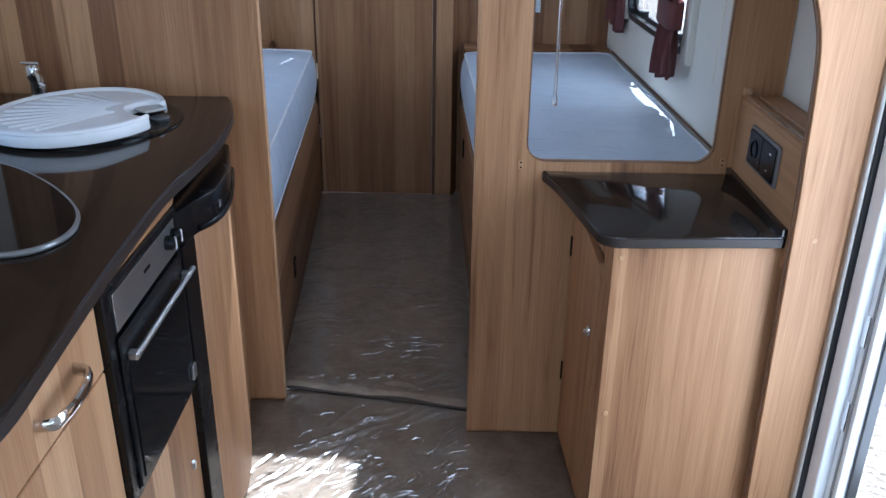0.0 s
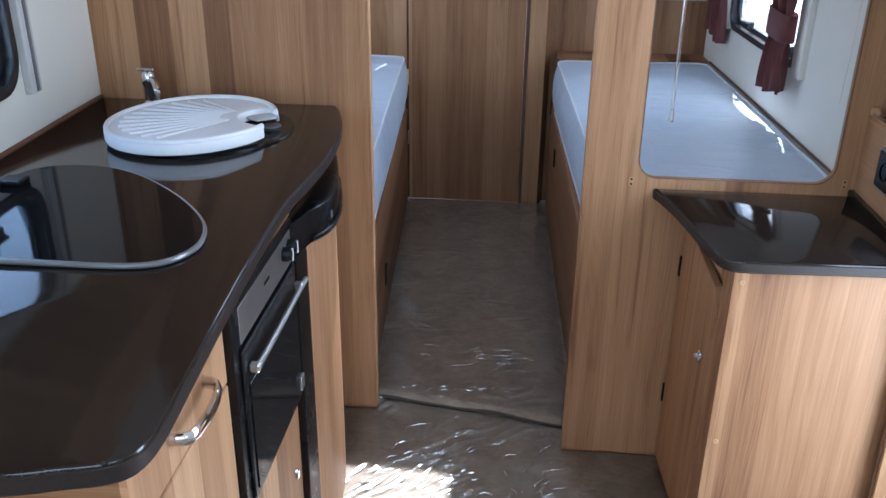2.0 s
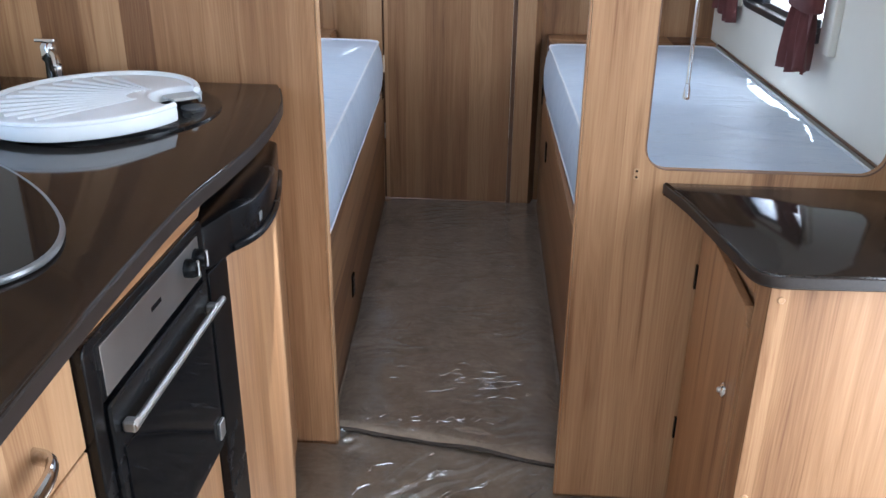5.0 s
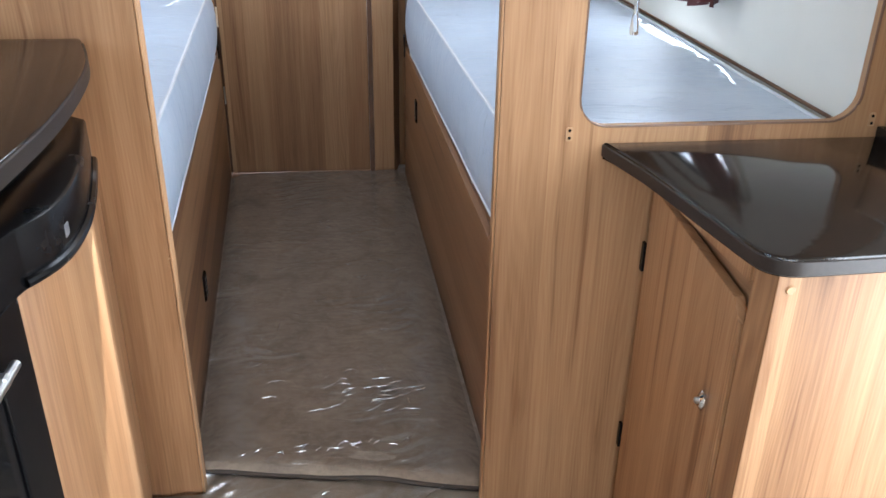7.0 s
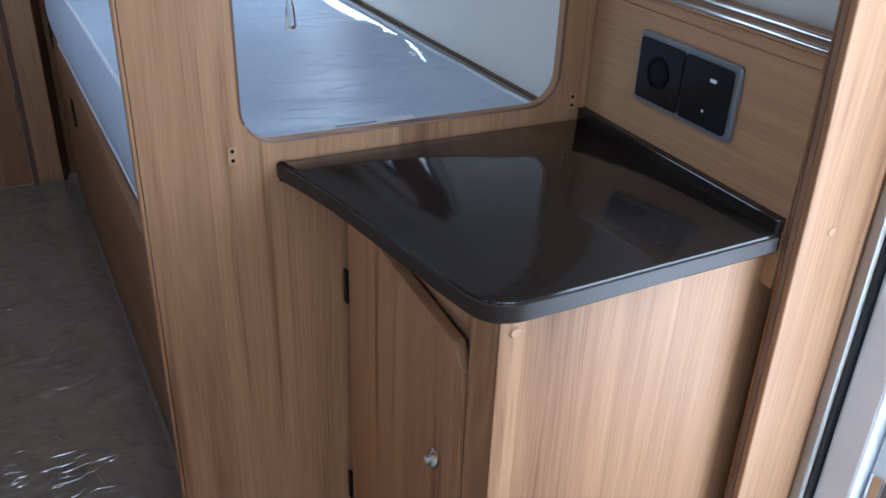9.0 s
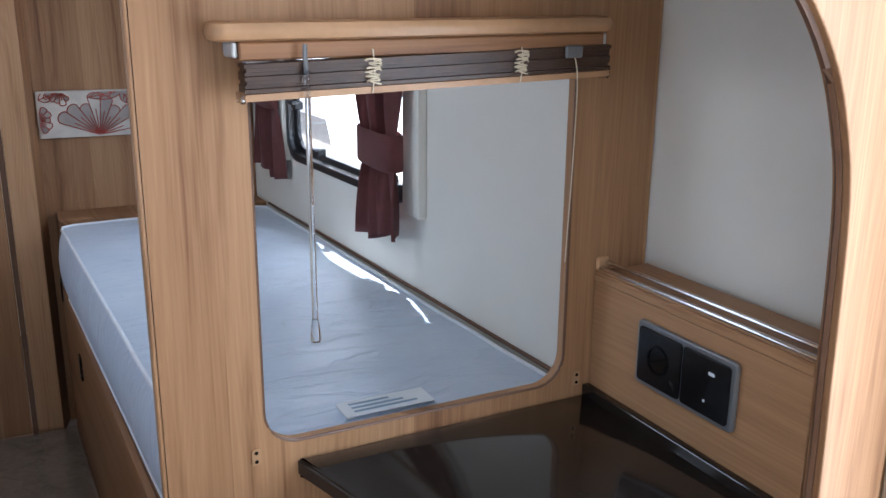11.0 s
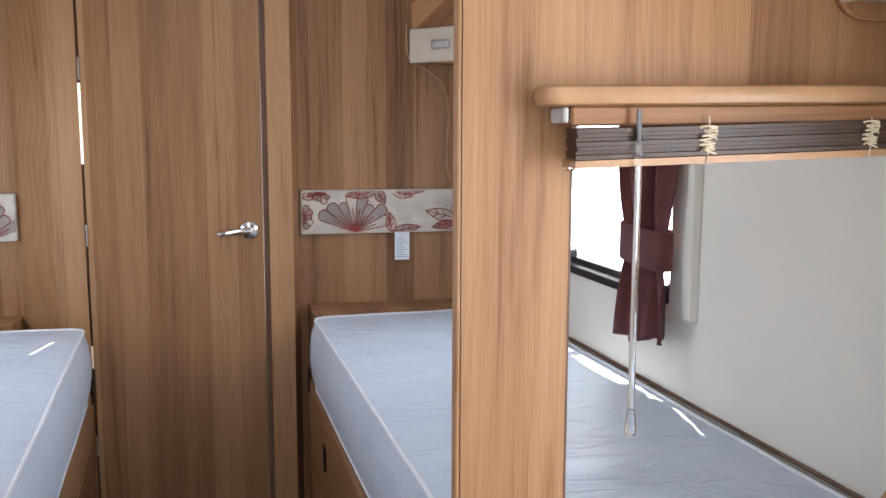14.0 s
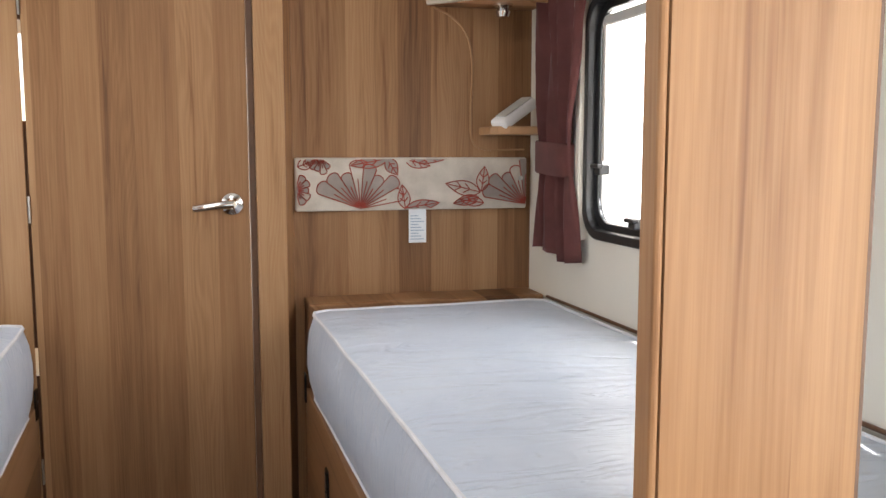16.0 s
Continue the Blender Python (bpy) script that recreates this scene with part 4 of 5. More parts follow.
part("pull_cord", tube(spline([(0.772, 2.428, 1.284), (0.781, 2.424, 1.25), (0.782, 2.425, 1.16), (0.780, 2.43, 1.00)], 6), 0.0008, 5), CORD, bl)
part("cord_lock", box(0.762, 0.788, 2.4225, 2.4275, 1.270, 1.286, 0.002), RIM_GREY, bl)
wd = part("wand", tube([(0.4235, 2.426, 1.262), (0.4245, 2.427, 0.975)], 0.0036, 10), CLEAR, bl, "clear acrylic tilt wand", True)
part("wand_tip", lathe([(0.0036, 0.028), (0.005, 0.02), (0.0065, 0.004), (0.0055, 0.0)], (0.4245, 2.427, 0.947), "z", 12), CLEAR, wd, smooth=True)
part("wand_hook", tube([(0.4225, 2.426, 1.290), (0.4215, 2.424, 1.275), (0.4235, 2.426, 1.258)], 0.0028, 8), RIM_GREY, wd, smooth=True)

# ---- nook beside the entrance ----
ut = new("side_worktop")
tagged(ut, "dark bronze worktop with a rounded front corner", "worktop")
front = spline([(0.417, 2.4885), (0.4175, 2.478), (0.445, 2.375), (0.470, 2.235), (0.486, 2.145), (0.497, 2.105), (0.520, 2.088), (0.560, 2.086), (0.70, 2.092), (0.861, 2.098)], 5)
TOPZ = 0.773
part("slab", plate([[*front, (0.8695, 2.0985), (0.8695, 2.4885)]], lambda u, v: (u, v, TOPZ - 0.026), (0, 0, 0.026), 0.004), STONE, ut, smooth=True)
part("edge_band", edge_strip(front[2:], TOPZ - 0.0225, TOPZ - 0.0035, 1), STONE_EDGE, ut, "satin dark edge band", True)
part("side_upstand", box(0.8565, 0.8693, 2.0985, 2.4885, TOPZ - 0.001, TOPZ + 0.0165, 0.002, 2), STONE, ut)
uc = new("side_cabinet")
tagged(uc, "acacia side cabinet with angled door and oval lock", "cabinet")
cz = TOPZ - 0.0265
part("front_panel", prism([(0.527, 2.116), (0.93, 2.116), (0.93, 2.132), (0.527, 2.132)], 0.0, cz, 0.0015), WOOD_B, uc)
part("corner_post", prism([(0.5185, 2.160), (0.526, 2.1165), (0.526, 2.1325), (0.560, 2.1325), (0.560, 2.160)], 0.0, cz, 0.0015), WOOD, uc)
part("top_rail", prism([(0.4968, 2.4885), (0.5142, 2.1605), (0.535, 2.1605), (0.517, 2.4885)], 0.705, cz), WOOD, uc)
cd = part("door", plate([[(2.470, 0.02), (2.163, 0.02), (2.163, 0.640), (2.185, 0.668), (2.470, 0.7035)]], lambda u, v: (0.5005 + (2.4885 - u) * 0.0530 - 0.004, u, v), (0.015, 0, 0), 0.0015), WOOD, uc)
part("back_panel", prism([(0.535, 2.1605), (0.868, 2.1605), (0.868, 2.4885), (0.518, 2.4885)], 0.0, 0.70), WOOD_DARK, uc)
for hz in (0.580, 0.217):
    part("hinge", box(0.4935, 0.499, 2.470, 2.4805, hz - 0.026, hz + 0.026, 0.0012), BLACK, cd)
bm = lathe([(0.011, 0), (0.011, -0.004), (0.007, -0.008)], (0, 0, 0), "x", 20)
moved(bm, Matrix.Translation((0.5105, 2.213, 0.485)) @ Matrix.Diagonal((1, 0.8, 1.45, 1)))
kn = part("lock", bm, CHROME, cd, smooth=True)
part("lock_barrel", lathe([(0.005, 0), (0.005, -0.004), (0.003, -0.006)], (0.5025, 2.213, 0.485), "x", 12), STEEL, kn, smooth=True)
for sz in (0.715, 0.33):
    part("screw_cap", lathe([(0.0065, 0), (0.005, -0.0018)], (0.545, 2.1158, sz), "y", 12), BAND_LIGHT, uc)

sl = new("socket_ledge")
tagged(sl, "acacia boxed ledge with black socket plate above the worktop", "ledge")
xe = XR(2.3) - 0.006
part("front_panel", box(0.870, 0.886, 2.0985, 2.4888, 0.70, 0.9512, 0.001), WOOD_Y, sl)
part("top_board", box(0.868, xe, 2.0985, 2.4888, 0.9515, 0.965, 0.002), WOOD_Y, sl)
sk = part("socket_plate", plate([rrect(2.199, 2.379, 0.838, 0.929, 0.007, 3)], lambda u, v: (0.8695, u, v), (-0.007, 0, 0), 0.002), RIM_GREY, sl, "dark grey surround")
part("socket_insert", plate([rrect(2.290, 2.372, 0.845, 0.922, 0.005, 3)], lambda u, v: (0.8624, u, v), (-0.003, 0, 0), 0.001), BLACK, sk)
part("switch_insert", plate([rrect(2.206, 2.287, 0.845, 0.922, 0.005, 3)], lambda u, v: (0.8624, u, v), (-0.003, 0, 0), 0.001), BLACK, sk)
part("socket_hole", lathe([(0.020, 0), (0.020, -0.002), (0.017, -0.0022), (0.016, 0.004)], (0.8592, 2.333, 0.884), "x", 24), BLACK_GLASS, sk, smooth=True)
part("switch_mark", box(0.8585, 0.8592, 2.230, 2.240, 0.901, 0.905, 0), PAPER, sk)
part("switch_dot", box(0.8585, 0.8592, 2.243, 2.246, 0.863, 0.866, 0), PAPER, sk)
gr = new("gallery_rail")
tagged(gr, "twin chrome gallery rail along the ledge", "rail")
for dx, z in ((0.0, 0.971), (0.011, 0.979)):
    part("rod", tube([(0.874 + dx, 2.100, z), (0.874 + dx, 2.482, z)], 0.0032, 10), CHROME, gr, smooth=True)
part("rail_base", box(0.872, 0.890, 2.100, 2.4885, 0.9653, 0.968, 0.0008), BAND_LIGHT, gr)
part("end_bracket", box(0.868, 0.891, 2.4825, 2.4888, 0.9655, 0.986, 0.003), BAND_LIGHT, gr)

ul = new("overhead_locker")
tagged(ul, "acacia overhead locker with cream lower flap and chrome knob", "locker")
part("body", prism([(0.712, 2.099), (0.692, 2.478), (XR(2.47) - 0.004, 2.478), (XR(2.1) - 0.004, 2.099)], 1.415, 1.94), CREAM, ul)
part("upper_door", prism([(0.7105, 2.099), (0.6905, 2.478), (0.684, 2.478), (0.704, 2.099)], 1.503, 1.94, 0.001), WOOD_Y, ul)
part("flap", prism([(0.7105, 2.099), (0.6905, 2.478), (0.679, 2.478), (0.699, 2.099)], 1.412, 1.5005, 0.003), CREAM, ul, "cream gloss flap")
part("knob", lathe([(0.008, 0), (0.0045, -0.003), (0.0045, -0.009), (0.0095, -0.012), (0.0105, -0.017), (0.007, -0.021), (0.002, -0.0225)], (0.689, 2.278, 1.468), "x", 12), CHROME, ul, smooth=True)
eb_pts = [(0.676, 1.94), (0.676, 1.50), *spline([(0.676, 1.46), (0.680, 1.425), (0.692, 1.405), (0.715, 1.397), (0.76, 1.398), (0.80, 1.408)], 4), (0.84, 1.4115), (0.84, 1.94)]
part("end_board", plate([eb_pts], lambda u, v: (u, 2.4888, v), (0, -0.009, 0), 0.002), WOOD, ul)
part("end_board_edge", tube([(u, 2.4795, v) for u, v in eb_pts[:-3]], 0.0024, 6), WOOD_X, ul, smooth=True)

# ---- kitchen ----
wt = new("kitchen_worktop")
tagged(wt, "dark bronze curved kitchen worktop with rounded corner", "worktop")
cf = spline([(-0.372, 2.6285), (-0.333, 2.50), (-0.314, 2.36), (-0.308, 2.23), (-0.314, 2.09), (-0.324, 1.95), (-0.318, 1.74), (-0.306, 1.54), (-0.294, 1.37), (-0.288, 1.275), (-0.294, 1.228), (-0.318, 1.205), (-0.362, 1.192), (-0.415, 1.177), (-0.60, 1.14), (XL(1.08) + 0.004, 1.08)], 5)
part("slab", plate([[*cf, (XL(2.6285) + 0.004, 2.6285)]], lambda u, v: (u, v, 0.880), (0, 0, 0.030), 0.005), STONE, wt, smooth=True)
part("edge_band", edge_strip(cf[1:], 0.8845, 0.9055, -1), STONE_EDGE, wt, "satin dark edge band", True)
tagged(part("trim_worktop", tube([(XL(1.1) + 0.006, 1.1, 0.914), (XL(2.62) + 0.006, 2.62, 0.914)], 0.006, 6), BAND), "brown sealing strip behind the worktop", "trim", kind="structure")

kc = new("drawer_unit")
tagged(kc, "acacia kitchen drawer unit with chrome bow handle", "cabinet")
part("carcass", prism([(-0.372, 1.300), (-0.372, 1.656), (XL(1.656) + 0.006, 1.656), (XL(1.30) + 0.006, 1.300)], 0.0, 0.8795), WOOD_B, kc)
part("end_panel", prism([(-0.350, 1.282), (-0.350, 1.2992), (XL(1.3) + 0.006, 1.2992), (XL(1.3) + 0.006, 1.24), (-0.60, 1.225)], 0.0, 0.8795), WOOD_X, kc)
dr = part("drawer_front", box(-0.3715, -0.353, 1.303, 1.654, 0.716, 0.868, 0.002), WOOD_B, kc)
part("door", box(-0.3715, -0.353, 1.303, 1.654, 0.06, 0.712, 0.002), WOOD_B, kc)
hp = spline([(-0.353, 1.428, 0.772), (-0.330, 1.434, 0.772), (-0.322, 1.455, 0.773), (-0.319, 1.49, 0.774), (-0.322, 1.53, 0.775), (-0.332, 1.552, 0.776), (-0.353, 1.558, 0.776)], 5)
bm = tube(hp, 0.0062, 10)
moved(bm, Matrix.Translation((0, 0, 0.772)) @ Matrix.Diagonal((1, 1, 1.7, 1)) @ Matrix.Translation((0, 0, -0.772)))
part("handle", bm, CHROME, dr, smooth=True)

ov = new("oven")
tagged(ov, "black built-in oven with steel control strip and bar handle", "oven")
XO = -0.345
part("frame", plate([rrect(1.657, 2.040, 0.440, 0.845, 0.012, 4), rrect(1.684, 2.022, 0.456, 0.832, 0.004, 3)], lambda u, v: (XO - 0.012, u, v), (0.016, 0, 0), 0.002), BLACK, ov)
part("cavity", box(-0.82, XO - 0.013, 1.664, 2.035, 0.445, 0.84, 0.002), BLACK, ov)
cp = part("control_panel", box(XO - 0.0125, XO + 0.004, 1.6855, 2.0215, 0.756, 0.8315, 0.002), BLACK, ov)
part("steel_strip", box(XO + 0.0042, XO + 0.0055, 1.694, 2.016, 0.761, 0.8275, 0.0006), STEEL, cp, "brushed steel fascia strip")
for ky in (1.962, 1.998):
    k = part("knob", lathe([(0.014, 0), (0.014, 0.010), (0.011, 0.018), (0.004, 0.019)], (XO + 0.0056, ky, 0.800), "x", 18), BLACK, cp, smooth=True)
    part("pointer", box(XO + 0.0218, XO + 0.0255, ky - 0.002, ky + 0.002, 0.788, 0.813, 0.0008), STEEL, k)
part("logo_mark", box(XO + 0.0056, XO + 0.0059, 1.835, 1.868, 0.796, 0.803, 0), BLACK, cp)
od = part("door", box(XO - 0.0125, XO + 0.010, 1.6855, 2.0215, 0.457, 0.752, 0.003), BLACK, ov)
part("window_glass", box(XO + 0.0102, XO + 0.0122, 1.702, 2.006, 0.468, 0.682, 0.001), BLACK_GLASS, od, "dark reflective oven glass")
bm = tube([(XO + 0.024, 1.705, 0.710), (XO + 0.024, 2.044, 0.710)], 0.0056, 12)
part("handle", bm, STEEL, od, "brushed steel bar handle", True)
for yy in (1.712, 2.012):
    part("handle_mount", box(XO + 0.0098, XO + 0.028, yy - 0.008, yy + 0.008, 0.702, 0.718, 0.003), STEEL, od)
part("catch", box(XO + 0.0122, XO + 0.018, 1.990, 2.012, 0.480, 0.512, 0.001), STEEL, od)
part("side_post", prism([(-0.3625, 2.041), (-0.3375, 2.041), (-0.3325, 2.112), (-0.3625, 2.112)], 0.0, 0.754, 0.002), BLACK, ov)
lo_ = new("low_drawer")
tagged(lo_, "acacia drawer below the oven with small chrome knob", "drawer")
part("front", box(-0.3715, -0.353, 1.659, 2.0385, 0.06, 0.4385, 0.002), WOOD_B, lo_)
bm = lathe([(0.009, 0), (0.009, 0.004), (0.006, 0.008)], (0, 0, 0), "x", 18)
moved(bm, Matrix.Translation((-0.353, 1.985, 0.272)) @ Matrix.Diagonal((1, 0.8, 1.6, 1)))
part("knob", bm, CHROME, lo_, smooth=True)

fr = new("fridge")
tagged(fr, "curved acacia-fronted fridge with black fascia", "fridge")
curve = spline([(-0.334, 2.114), (-0.314, 2.155), (-0.307, 2.20), (-0.309, 2.26), (-0.318, 2.32), (-0.332, 2.39), (-0.351, 2.47), (-0.371, 2.55), (-0.386, 2.6285)], 5)
part("door", plate([[*curve, (-0.42, 2.6285), (-0.42, 2.114)]], lambda u, v: (u, v, 0.012), (0, 0, 0.741), 0.002), WOOD_B, fr, smooth=True)
cur2 = [(u + 0.012 - 0.004 * abs(v - 2.3), v) for u, v in curve if v < 2.50]
part("fascia", plate([[(-0.355, 2.03), (-0.338, 2.05), *cur2, (-0.375, 2.51), (-0.40, 2.51), (-0.40, 2.03)]], lambda u, v: (u, v, 0.755), (0, 0, 0.074), 0.006), BLACK, fr, "black plastic grip fascia", True)
part("fascia_lip", tube([(u + 0.001, v, 0.766) for u, v in cur2], 0.006, 8), BLACK, fr, smooth=True)
part("carcass", prism([(-0.421, 2.03), (-0.421, 2.6285), (XL(2.6) + 0.006, 2.6285), (XL(2.03) + 0.006, 2.03)], 0.0, 0.8795), WOOD_B, fr)
part("top_infill", prism([(-0.347, 1.656), (-0.347, 2.046), (-0.362, 2.10), (-0.372, 2.45), (-0.392, 2.6285), (-0.4205, 2.6285), (-0.4205, 1.656)], 0.8455, 0.8797), WOOD_INFILL, fr)
part("grip_recess", prism([(-0.378, 2.056), (-0.378, 2.45), (-0.4205, 2.45), (-0.4205, 2.056)], 0.8295, 0.8452), BLACK, fr)
part("badge", box(-0.2965, -0.2955, 2.185, 2.215, 0.784, 0.800, 0.0003), RIM_GREY, fr)

# overhead lockers above the kitchen, mirrored in the worktop
ko = new("overhead_locker")
tagged(ko, "acacia overhead locker above the kitchen window", "locker")
part("body", prism([(XL(1.0) + 0.004, 1.0), (-0.64, 1.0), (-0.655, 2.627), (XL(2.62) + 0.004, 2.627)], 1.56, 1.945, 0.002), WOOD_X, ko)
for k in range(3):
    y0 = 1.006 + 0.54 * k
    part("door", prism([(-0.6395 - 0.0092 * (y0 - 1), y0), (-0.6395 - 0.0092 * (y0 - 0.464), y0 + 0.533), (-0.6245 - 0.0092 * (y0 - 0.464), y0 + 0.533), (-0.6245 - 0.0092 * (y0 - 1), y0)], 1.565, 1.94, 0.002), WOOD_Y, ko)

# hob with glass lid
hob = new("hob")
tagged(hob, "black glass hob lid with pale grey rim", "hob")
ho = [(-0.86, 1.66), (-0.872, 1.80), (-0.868, 1.95), (-0.845, 2.03), (-0.800, 2.064), (-0.72, 2.068), (-0.64, 2.035), (-0.56, 1.972), (-0.49, 1.900), (-0.432, 1.82), (-0.408, 1.750), (-0.414, 1.695), (-0.445, 1.657), (-0.50, 1.643), (-0.60, 1.641), (-0.75, 1.642)]
ho = spline([*ho, ho[0]], 4)[:-1]
part("glass_lid", plate([ho], lambda u, v: (u, v, 0.9155), (0, 0, 0.006), 0.0015), BLACK_GLASS, hob, "black mirror-like glass")
part("rim", tube([(u, v, 0.9165) for u, v in ho], 0.0052, 8, True), RIM_GREY, hob, smooth=True)
for u, v in ((-0.84, 1.95), (-0.84, 1.72)):
    bm = box(u - 0.012, u + 0.03, v - 0.02, v + 0.02, 0.9218, 0.934, 0.004, 2)
    part("lid_hinge", bm, BLACK, hob)

# sink with its drainer lid
sk_ = new("sink")
tagged(sk_, "round black sink set in the worktop", "sink")
SC = (-0.618, 2.375)
part("bowl", lathe([(0.198, 0.0), (0.198, 0.004), (0.190, 0.006), (0.170, 0.002), (0.165, 0.0012)], (*SC, 0.9102), "z", 48), BLACK, sk_, smooth=True)
part("waste", lathe([(0.022, 0), (0.022, 0.003), (0.012, 0.004)], (-0.478, 2.415, 0.9117), "z", 20), RIM_GREY, sk_, smooth=True)
lid = new("drainer_lid")
tagged(lid, "white ribbed plastic drainer lid lying over the sink", "lid")
LC, LR = (-0.636, 2.348), 0.188
loop = []
for k in range(72):
    a = radians(-6 + 23 + (360 - 34) * k / 71)
    loop.append((LC[0] + LR * math.cos(a), LC[1] + LR * 1.05 * math.sin(a)))
notch = [(LC[0] + LR * 0.94 - 0.04, LC[1] - 0.03), (LC[0] + LR * 0.62, LC[1] - 0.012), (LC[0] + LR * 0.50, LC[1] + 0.03), (LC[0] + LR * 0.58, LC[1] + 0.075), (LC[0] + LR * 0.8, LC[1] + 0.10)]
lid_tilt = Matrix.Translation((*LC, 0.917)) @ Matrix.Rotation(radians(-1.5), 4, "Y") @ Matrix.Translation((-LC[0], -LC[1], 0))
part("tray", moved(plate([[*loop, *spline(notch, 4)]], lambda u, v: (u, v, 0.0), (0, 0, 0.026), 0.005), lid_tilt), WHITE_PLASTIC, lid, smooth=True)
rim_pts = [(u + (LC[0] - u) * 0.035, v + (LC[1] - v) * 0.035, 0.027) for u, v in loop]
part("rim", moved(tube(rim_pts, 0.0062, 8), lid_tilt), WHITE_PLASTIC, lid, smooth=True)
for k in range(13):
    a = radians(100 + 13.5 * k)
    c0 = Vector((LC[0] + LR * 0.62, LC[1] + 0.03, 0.0265))
    tip = Vector((LC[0] + LR * 0.84 * math.cos(a), LC[1] + LR * 0.84 * math.sin(a), 0.0265))
    s0 = c0.lerp(tip, 0.22)
    part("rib", moved(tube([s0, tip], 0.0046, 6, False, None, lambda t: 0.45 + 0.55 * t), lid_tilt), WHITE_PLASTIC, lid, smooth=True)
part("thumb_tab", moved(plate([[(-0.545, 2.42), (-0.50, 2.385), (-0.462, 2.415), (-0.47, 2.45), (-0.52, 2.475), (-0.55, 2.46)]], lambda u, v: (u, v, 0.008), (0, 0, 0.006), 0.002), lid_tilt), GREY_PLASTIC, lid)
tap = new("tap")
tagged(tap, "small chrome folding tap behind the sink", "tap")
TX, TY = -0.828, 2.575
part("base", lathe([(0.020, 0), (0.020, 0.006), (0.013, 0.012), (0.012, 0.045), (0.017, 0.052), (0.017, 0.078), (0.012, 0.084)], (TX, TY, 0.9102), "z", 20), CHROME, tap, smooth=True)
part("spout", tube(spline([(TX, TY, 0.975), (TX + 0.02, TY - 0.02, 0.975), (TX + 0.035, TY - 0.04, 0.958), (TX + 0.036, TY - 0.042, 0.93)], 5), 0.0085, 10), CHROME, tap, smooth=True)
part("lever", box(TX - 0.026, TX + 0.018, TY - 0.007, TY + 0.007, 0.9945, 1.0025, 0.003, 2), CHROME, tap)

# ---- floor coverings ----
rg = new("runner_rug")
tagged(rg, "brown aisle runner wrapped in clear creased plastic", "rug")
bm = bmesh.new()
NU, NV = 18, 44
vs = {}
for i in range(NU + 1):
    for j in range(NV + 1):
        u, v = i / NU, j / NV
        yn = 2.692 - 0.105 * u ** 1.15
        y = yn + (4.322 - yn) * v
        x0 = -0.306 - 0.104 * min(1, max(0, (y - 2.66) / 1.67)) if y > 2.665 else -0.282
        x1 = 0.286 - 0.032 * (y - 2.52)
        x = x0 + (x1 - x0) * u
        e = min(u, 1 - u) * (x1 - x0)
        en = min(e, v * 1.6)
        z = 0.020 * min(1, (max(en, 0) / 0.012)) ** 0.5 + 0.004 * noise.noise(Vector((x * 9, y * 5, 0)))
        z += 0.012 * math.exp(-v * 26) * (0.4 + 0.6 * math.sin(u * 6 + 1.0) ** 2)
        vs[(i, j)] = bm.verts.new((x, y, max(z, 0.002) + 0.003))
low = {}
for i in range(NU + 1):
    for j in range(NV + 1):
        if i in (0, NU) or j in (0, NV):
            c = vs[(i, j)].co
            low[(i, j)] = bm.verts.new((c.x, c.y, 0.001))
for i in range(NU):
    for j in range(NV):
        bm.faces.new((vs[(i, j)], vs[(i + 1, j)], vs[(i + 1, j + 1)], vs[(i, j + 1)]))
for i in range(NU):
    for j in (0, NV):
        bm.faces.new((vs[(i, j)], vs[(i + 1, j)], low[(i + 1, j)], low[(i, j)]))
for j in range(NV):
    for i in (0, NU):
        bm.faces.new((vs[(i, j)], vs[(i, j + 1)], low[(i, j + 1)], low[(i, j)]))
front_pts = [vs[(i, 0)].co.copy() + Vector((0, -0.003, -0.004)) for i in range(NU + 1)]
part("top_layer", bm, RUG, rg, smooth=True)
part("binding", tube(front_pts, 0.005, 6), RUG_EDGE, rg, smooth=True)


def film_creases(label, count, place, lean, z, seed):
    """Protective film shows as its creases: fine raised ridges of clear plastic, gathered in clusters."""
    rnd = random.Random(seed)
    bm = bmesh.new()
    for _ in range(count):
        x, y, size = place(rnd)
        ang = lean + rnd.gauss(0, 0.30)
        n = rnd.choice((4, 5, 6))
        pts, px, py = [], x, y
        for k in range(n):
            pts.append((px, py, z))
            ang += rnd.gauss(0, 0.28)
            px += math.cos(ang) * size / n
            py += math.sin(ang) * size / n
        rr = rnd.uniform(0.0008, 0.0019)
        tube(spline(pts, 3), rr, 7, False, bm, lambda t: 0.12 + 0.88 * math.sin(math.pi * min(max(t, 0.02), 0.98)))
    return tagged(part("plastic_film", bm, FILM, smooth=True), label, "plastic film", kind="stuff")


def on_runner(rnd):
    k = rnd.random()
    if k < 0.55:
        return rnd.gauss(0.02, 0.10), rnd.gauss(2.885, 0.035), rnd.uniform(0.025, 0.075)
    if k < 0.75:
        return rnd.uniform(-0.25, 0.17), 2.700 + rnd.uniform(0, 0.02), rnd.uniform(0.02, 0.05)
    return rnd.uniform(-0.24, 0.15), rnd.uniform(2.95, 3.9), rnd.uniform(0.02, 0.06)


def on_floor(rnd):
    if rnd.random() < 0.75:
        return max(-0.27, min(0.19, rnd.gauss(0.0, 0.19))), 2.12 + abs(rnd.gauss(0.10, 0.15)), rnd.uniform(0.02, 0.075)
    return rnd.uniform(-0.26, 0.34), rnd.uniform(1.7, 2.44), rnd.uniform(0.02, 0.07)


film_creases("clear creased plastic film over the brown runner", 70, on_runner, 0.25, 0.0325, 4)
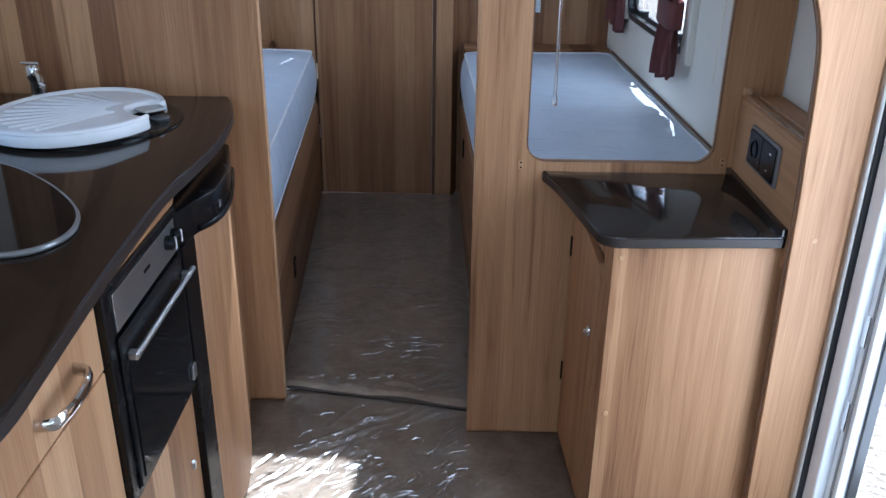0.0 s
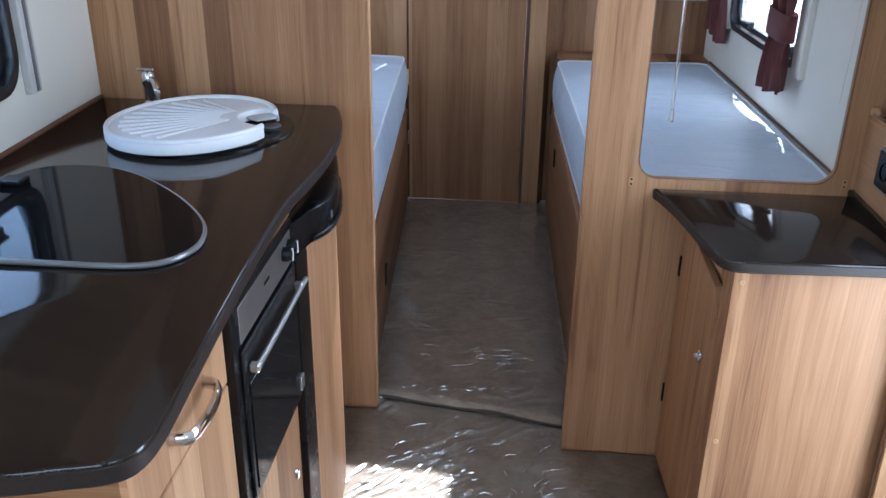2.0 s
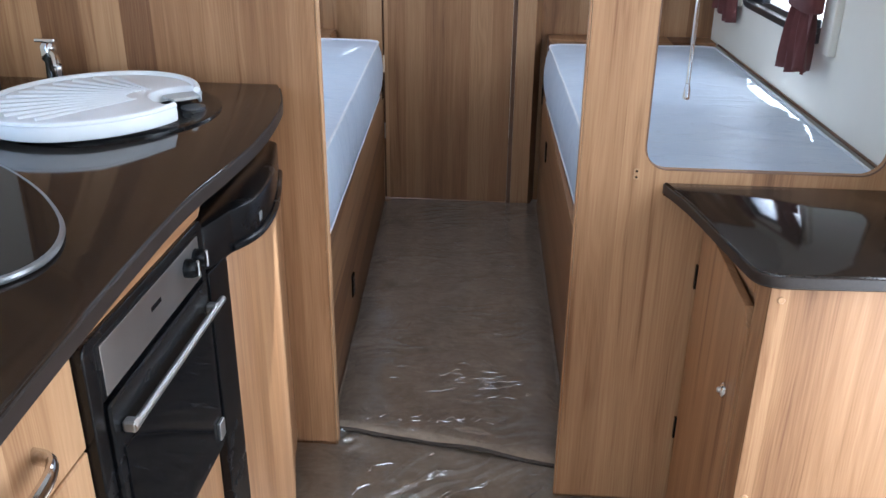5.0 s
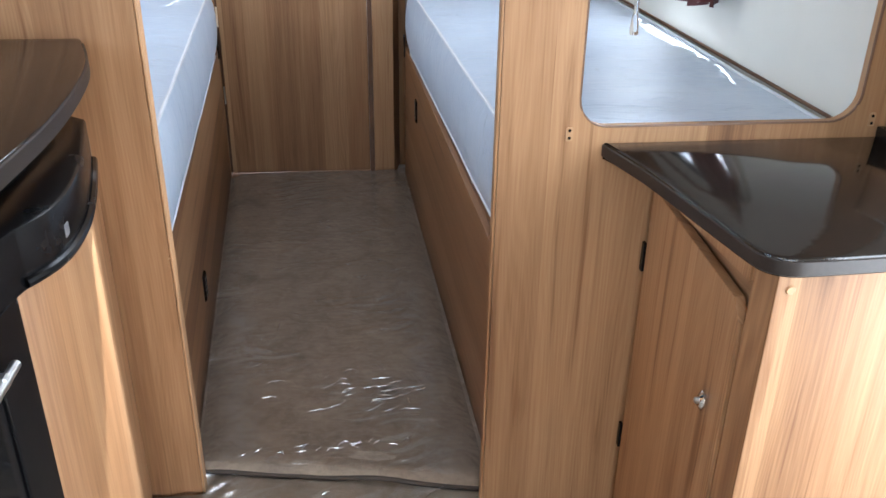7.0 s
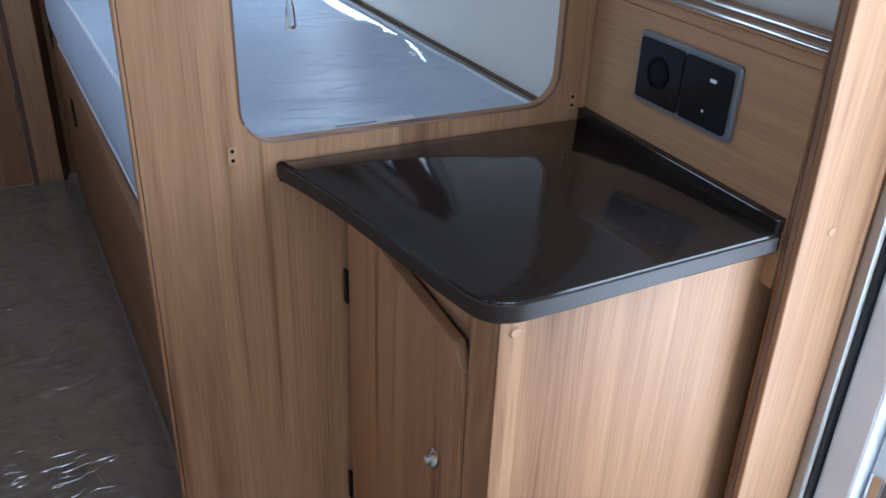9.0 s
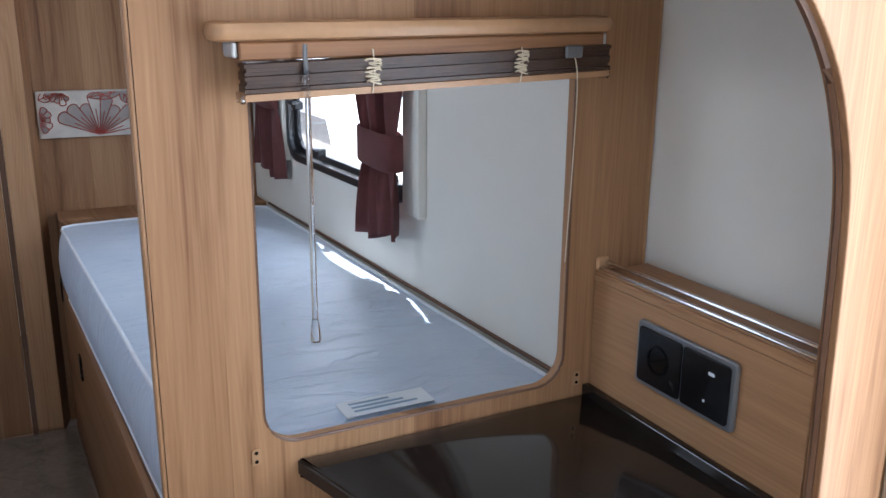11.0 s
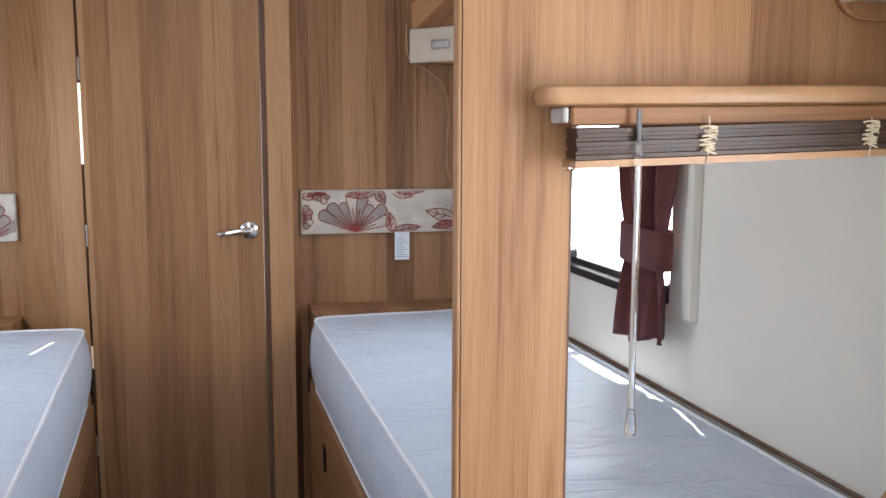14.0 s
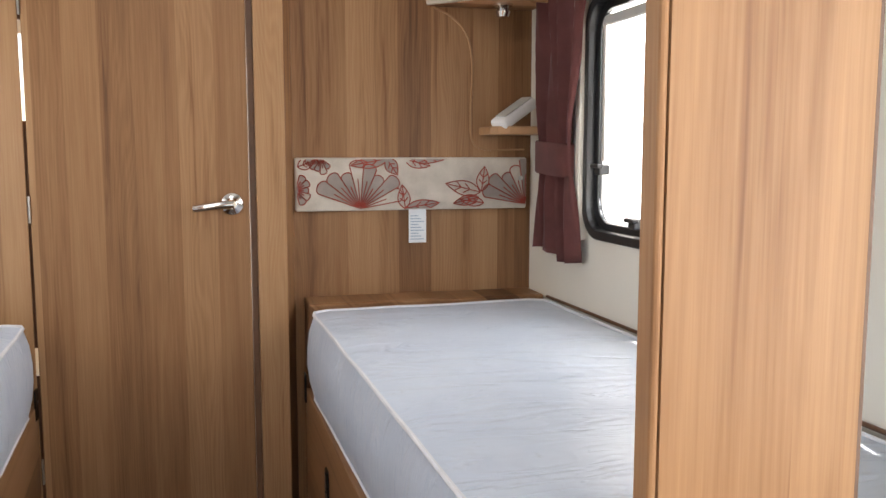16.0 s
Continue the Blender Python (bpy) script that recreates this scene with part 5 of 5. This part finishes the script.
film_creases("clear creased plastic film over the beige carpet", 190, on_floor, 0.85, 0.0085, 9)


def film_sheet(label, x0, x1, near, far, base, step, amp, lean, seed):
    """Thin clear sheet lying in ridged wrinkles that run along one direction and gather in places."""
    nx, ny = int((x1 - x0) / step), int((far(0) - near(0)) / step)
    ca, sa = math.cos(lean), math.sin(lean)
    verts, faces = [], []
    for j in range(ny + 1):
        for i in range(nx + 1):
            x = x0 + step * i
            y = near(x) + (far(x) - near(x)) * j / ny
            wob = 0.03 * noise.noise(Vector((x * 7, y * 7, seed)))
            u, v = x * ca + y * sa + wob, -x * sa + y * ca + wob
            gather = max(0.0, 0.25 + 1.5 * noise.noise(Vector((x * 4.2, y * 5.0, seed + 5))))
            r1 = (1 - min(1, abs(noise.noise(Vector((u * 5, v * 27, seed)))) * 3.2)) ** 2
            r2 = (1 - min(1, abs(noise.noise(Vector((u * 16, v * 60, seed + 2)))) * 2.6)) ** 2
            soft = noise.noise(Vector((x * 6, y * 8, seed + 9)))
            verts.append((x, y, base + 0.002 + amp * (gather * (r1 + 0.35 * r2) + 0.45 * (soft + 1))))
    for j in range(ny):
        for i in range(nx):
            k = j * (nx + 1) + i
            faces.append((k, k + 1, k + nx + 2, k + nx + 1))
    me = bpy.data.meshes.new("plastic_sheet")
    me.from_pydata(verts, [], faces)
    me.materials.append(SHEET)
    for f in me.polygons:
        f.use_smooth = True
    return tagged(new("plastic_sheet", me), label, "plastic film", kind="stuff")


def runner_end(x):
    return 2.692 - 0.105 * min(1, max(0, (x + 0.306) / 0.59)) ** 1.15


film_sheet("clear protective sheet wrinkled over the beige carpet", -0.45, 0.52, lambda x: 1.15, lambda x: runner_end(x) - 0.006, 0.0, 0.0045, 0.0085, 0.75, 3.0)
film_sheet("clear protective sheet wrinkled over the brown runner", -0.40, 0.28, lambda x: runner_end(x) + 0.006, lambda x: 4.32, 0.025, 0.006, 0.0050, 0.2, 8.0)

# ---- small things ----
ml = new("mattress_label")
tagged(ml, "paper maker's label lying on the mattress", "label")
bm = box(0.548, 0.700, 2.668, 2.722, 0.7185, 0.7200, 0)
part("paper", bm, PAPER, ml)
for k in range(3):
    part("print_line", box(0.566, 0.675 - 0.02 * k, 2.680 + 0.013 * k, 2.686 + 0.013 * k, 0.7204, 0.7208, 0), INK, ml)

# glowing plane added outside the bedroom window as its overexposed view
tagged(part("backdrop", plate([[(2.0, -0.42), (40.0, -0.42), (40.0, 7.0), (2.0, 7.0)]], lambda u, v: (5.0, u, v), (0.05, 0, 0)), BACKDROP_GLOW), "glowing backdrop for the overexposed daylight outside the window", "backdrop", kind="structure")
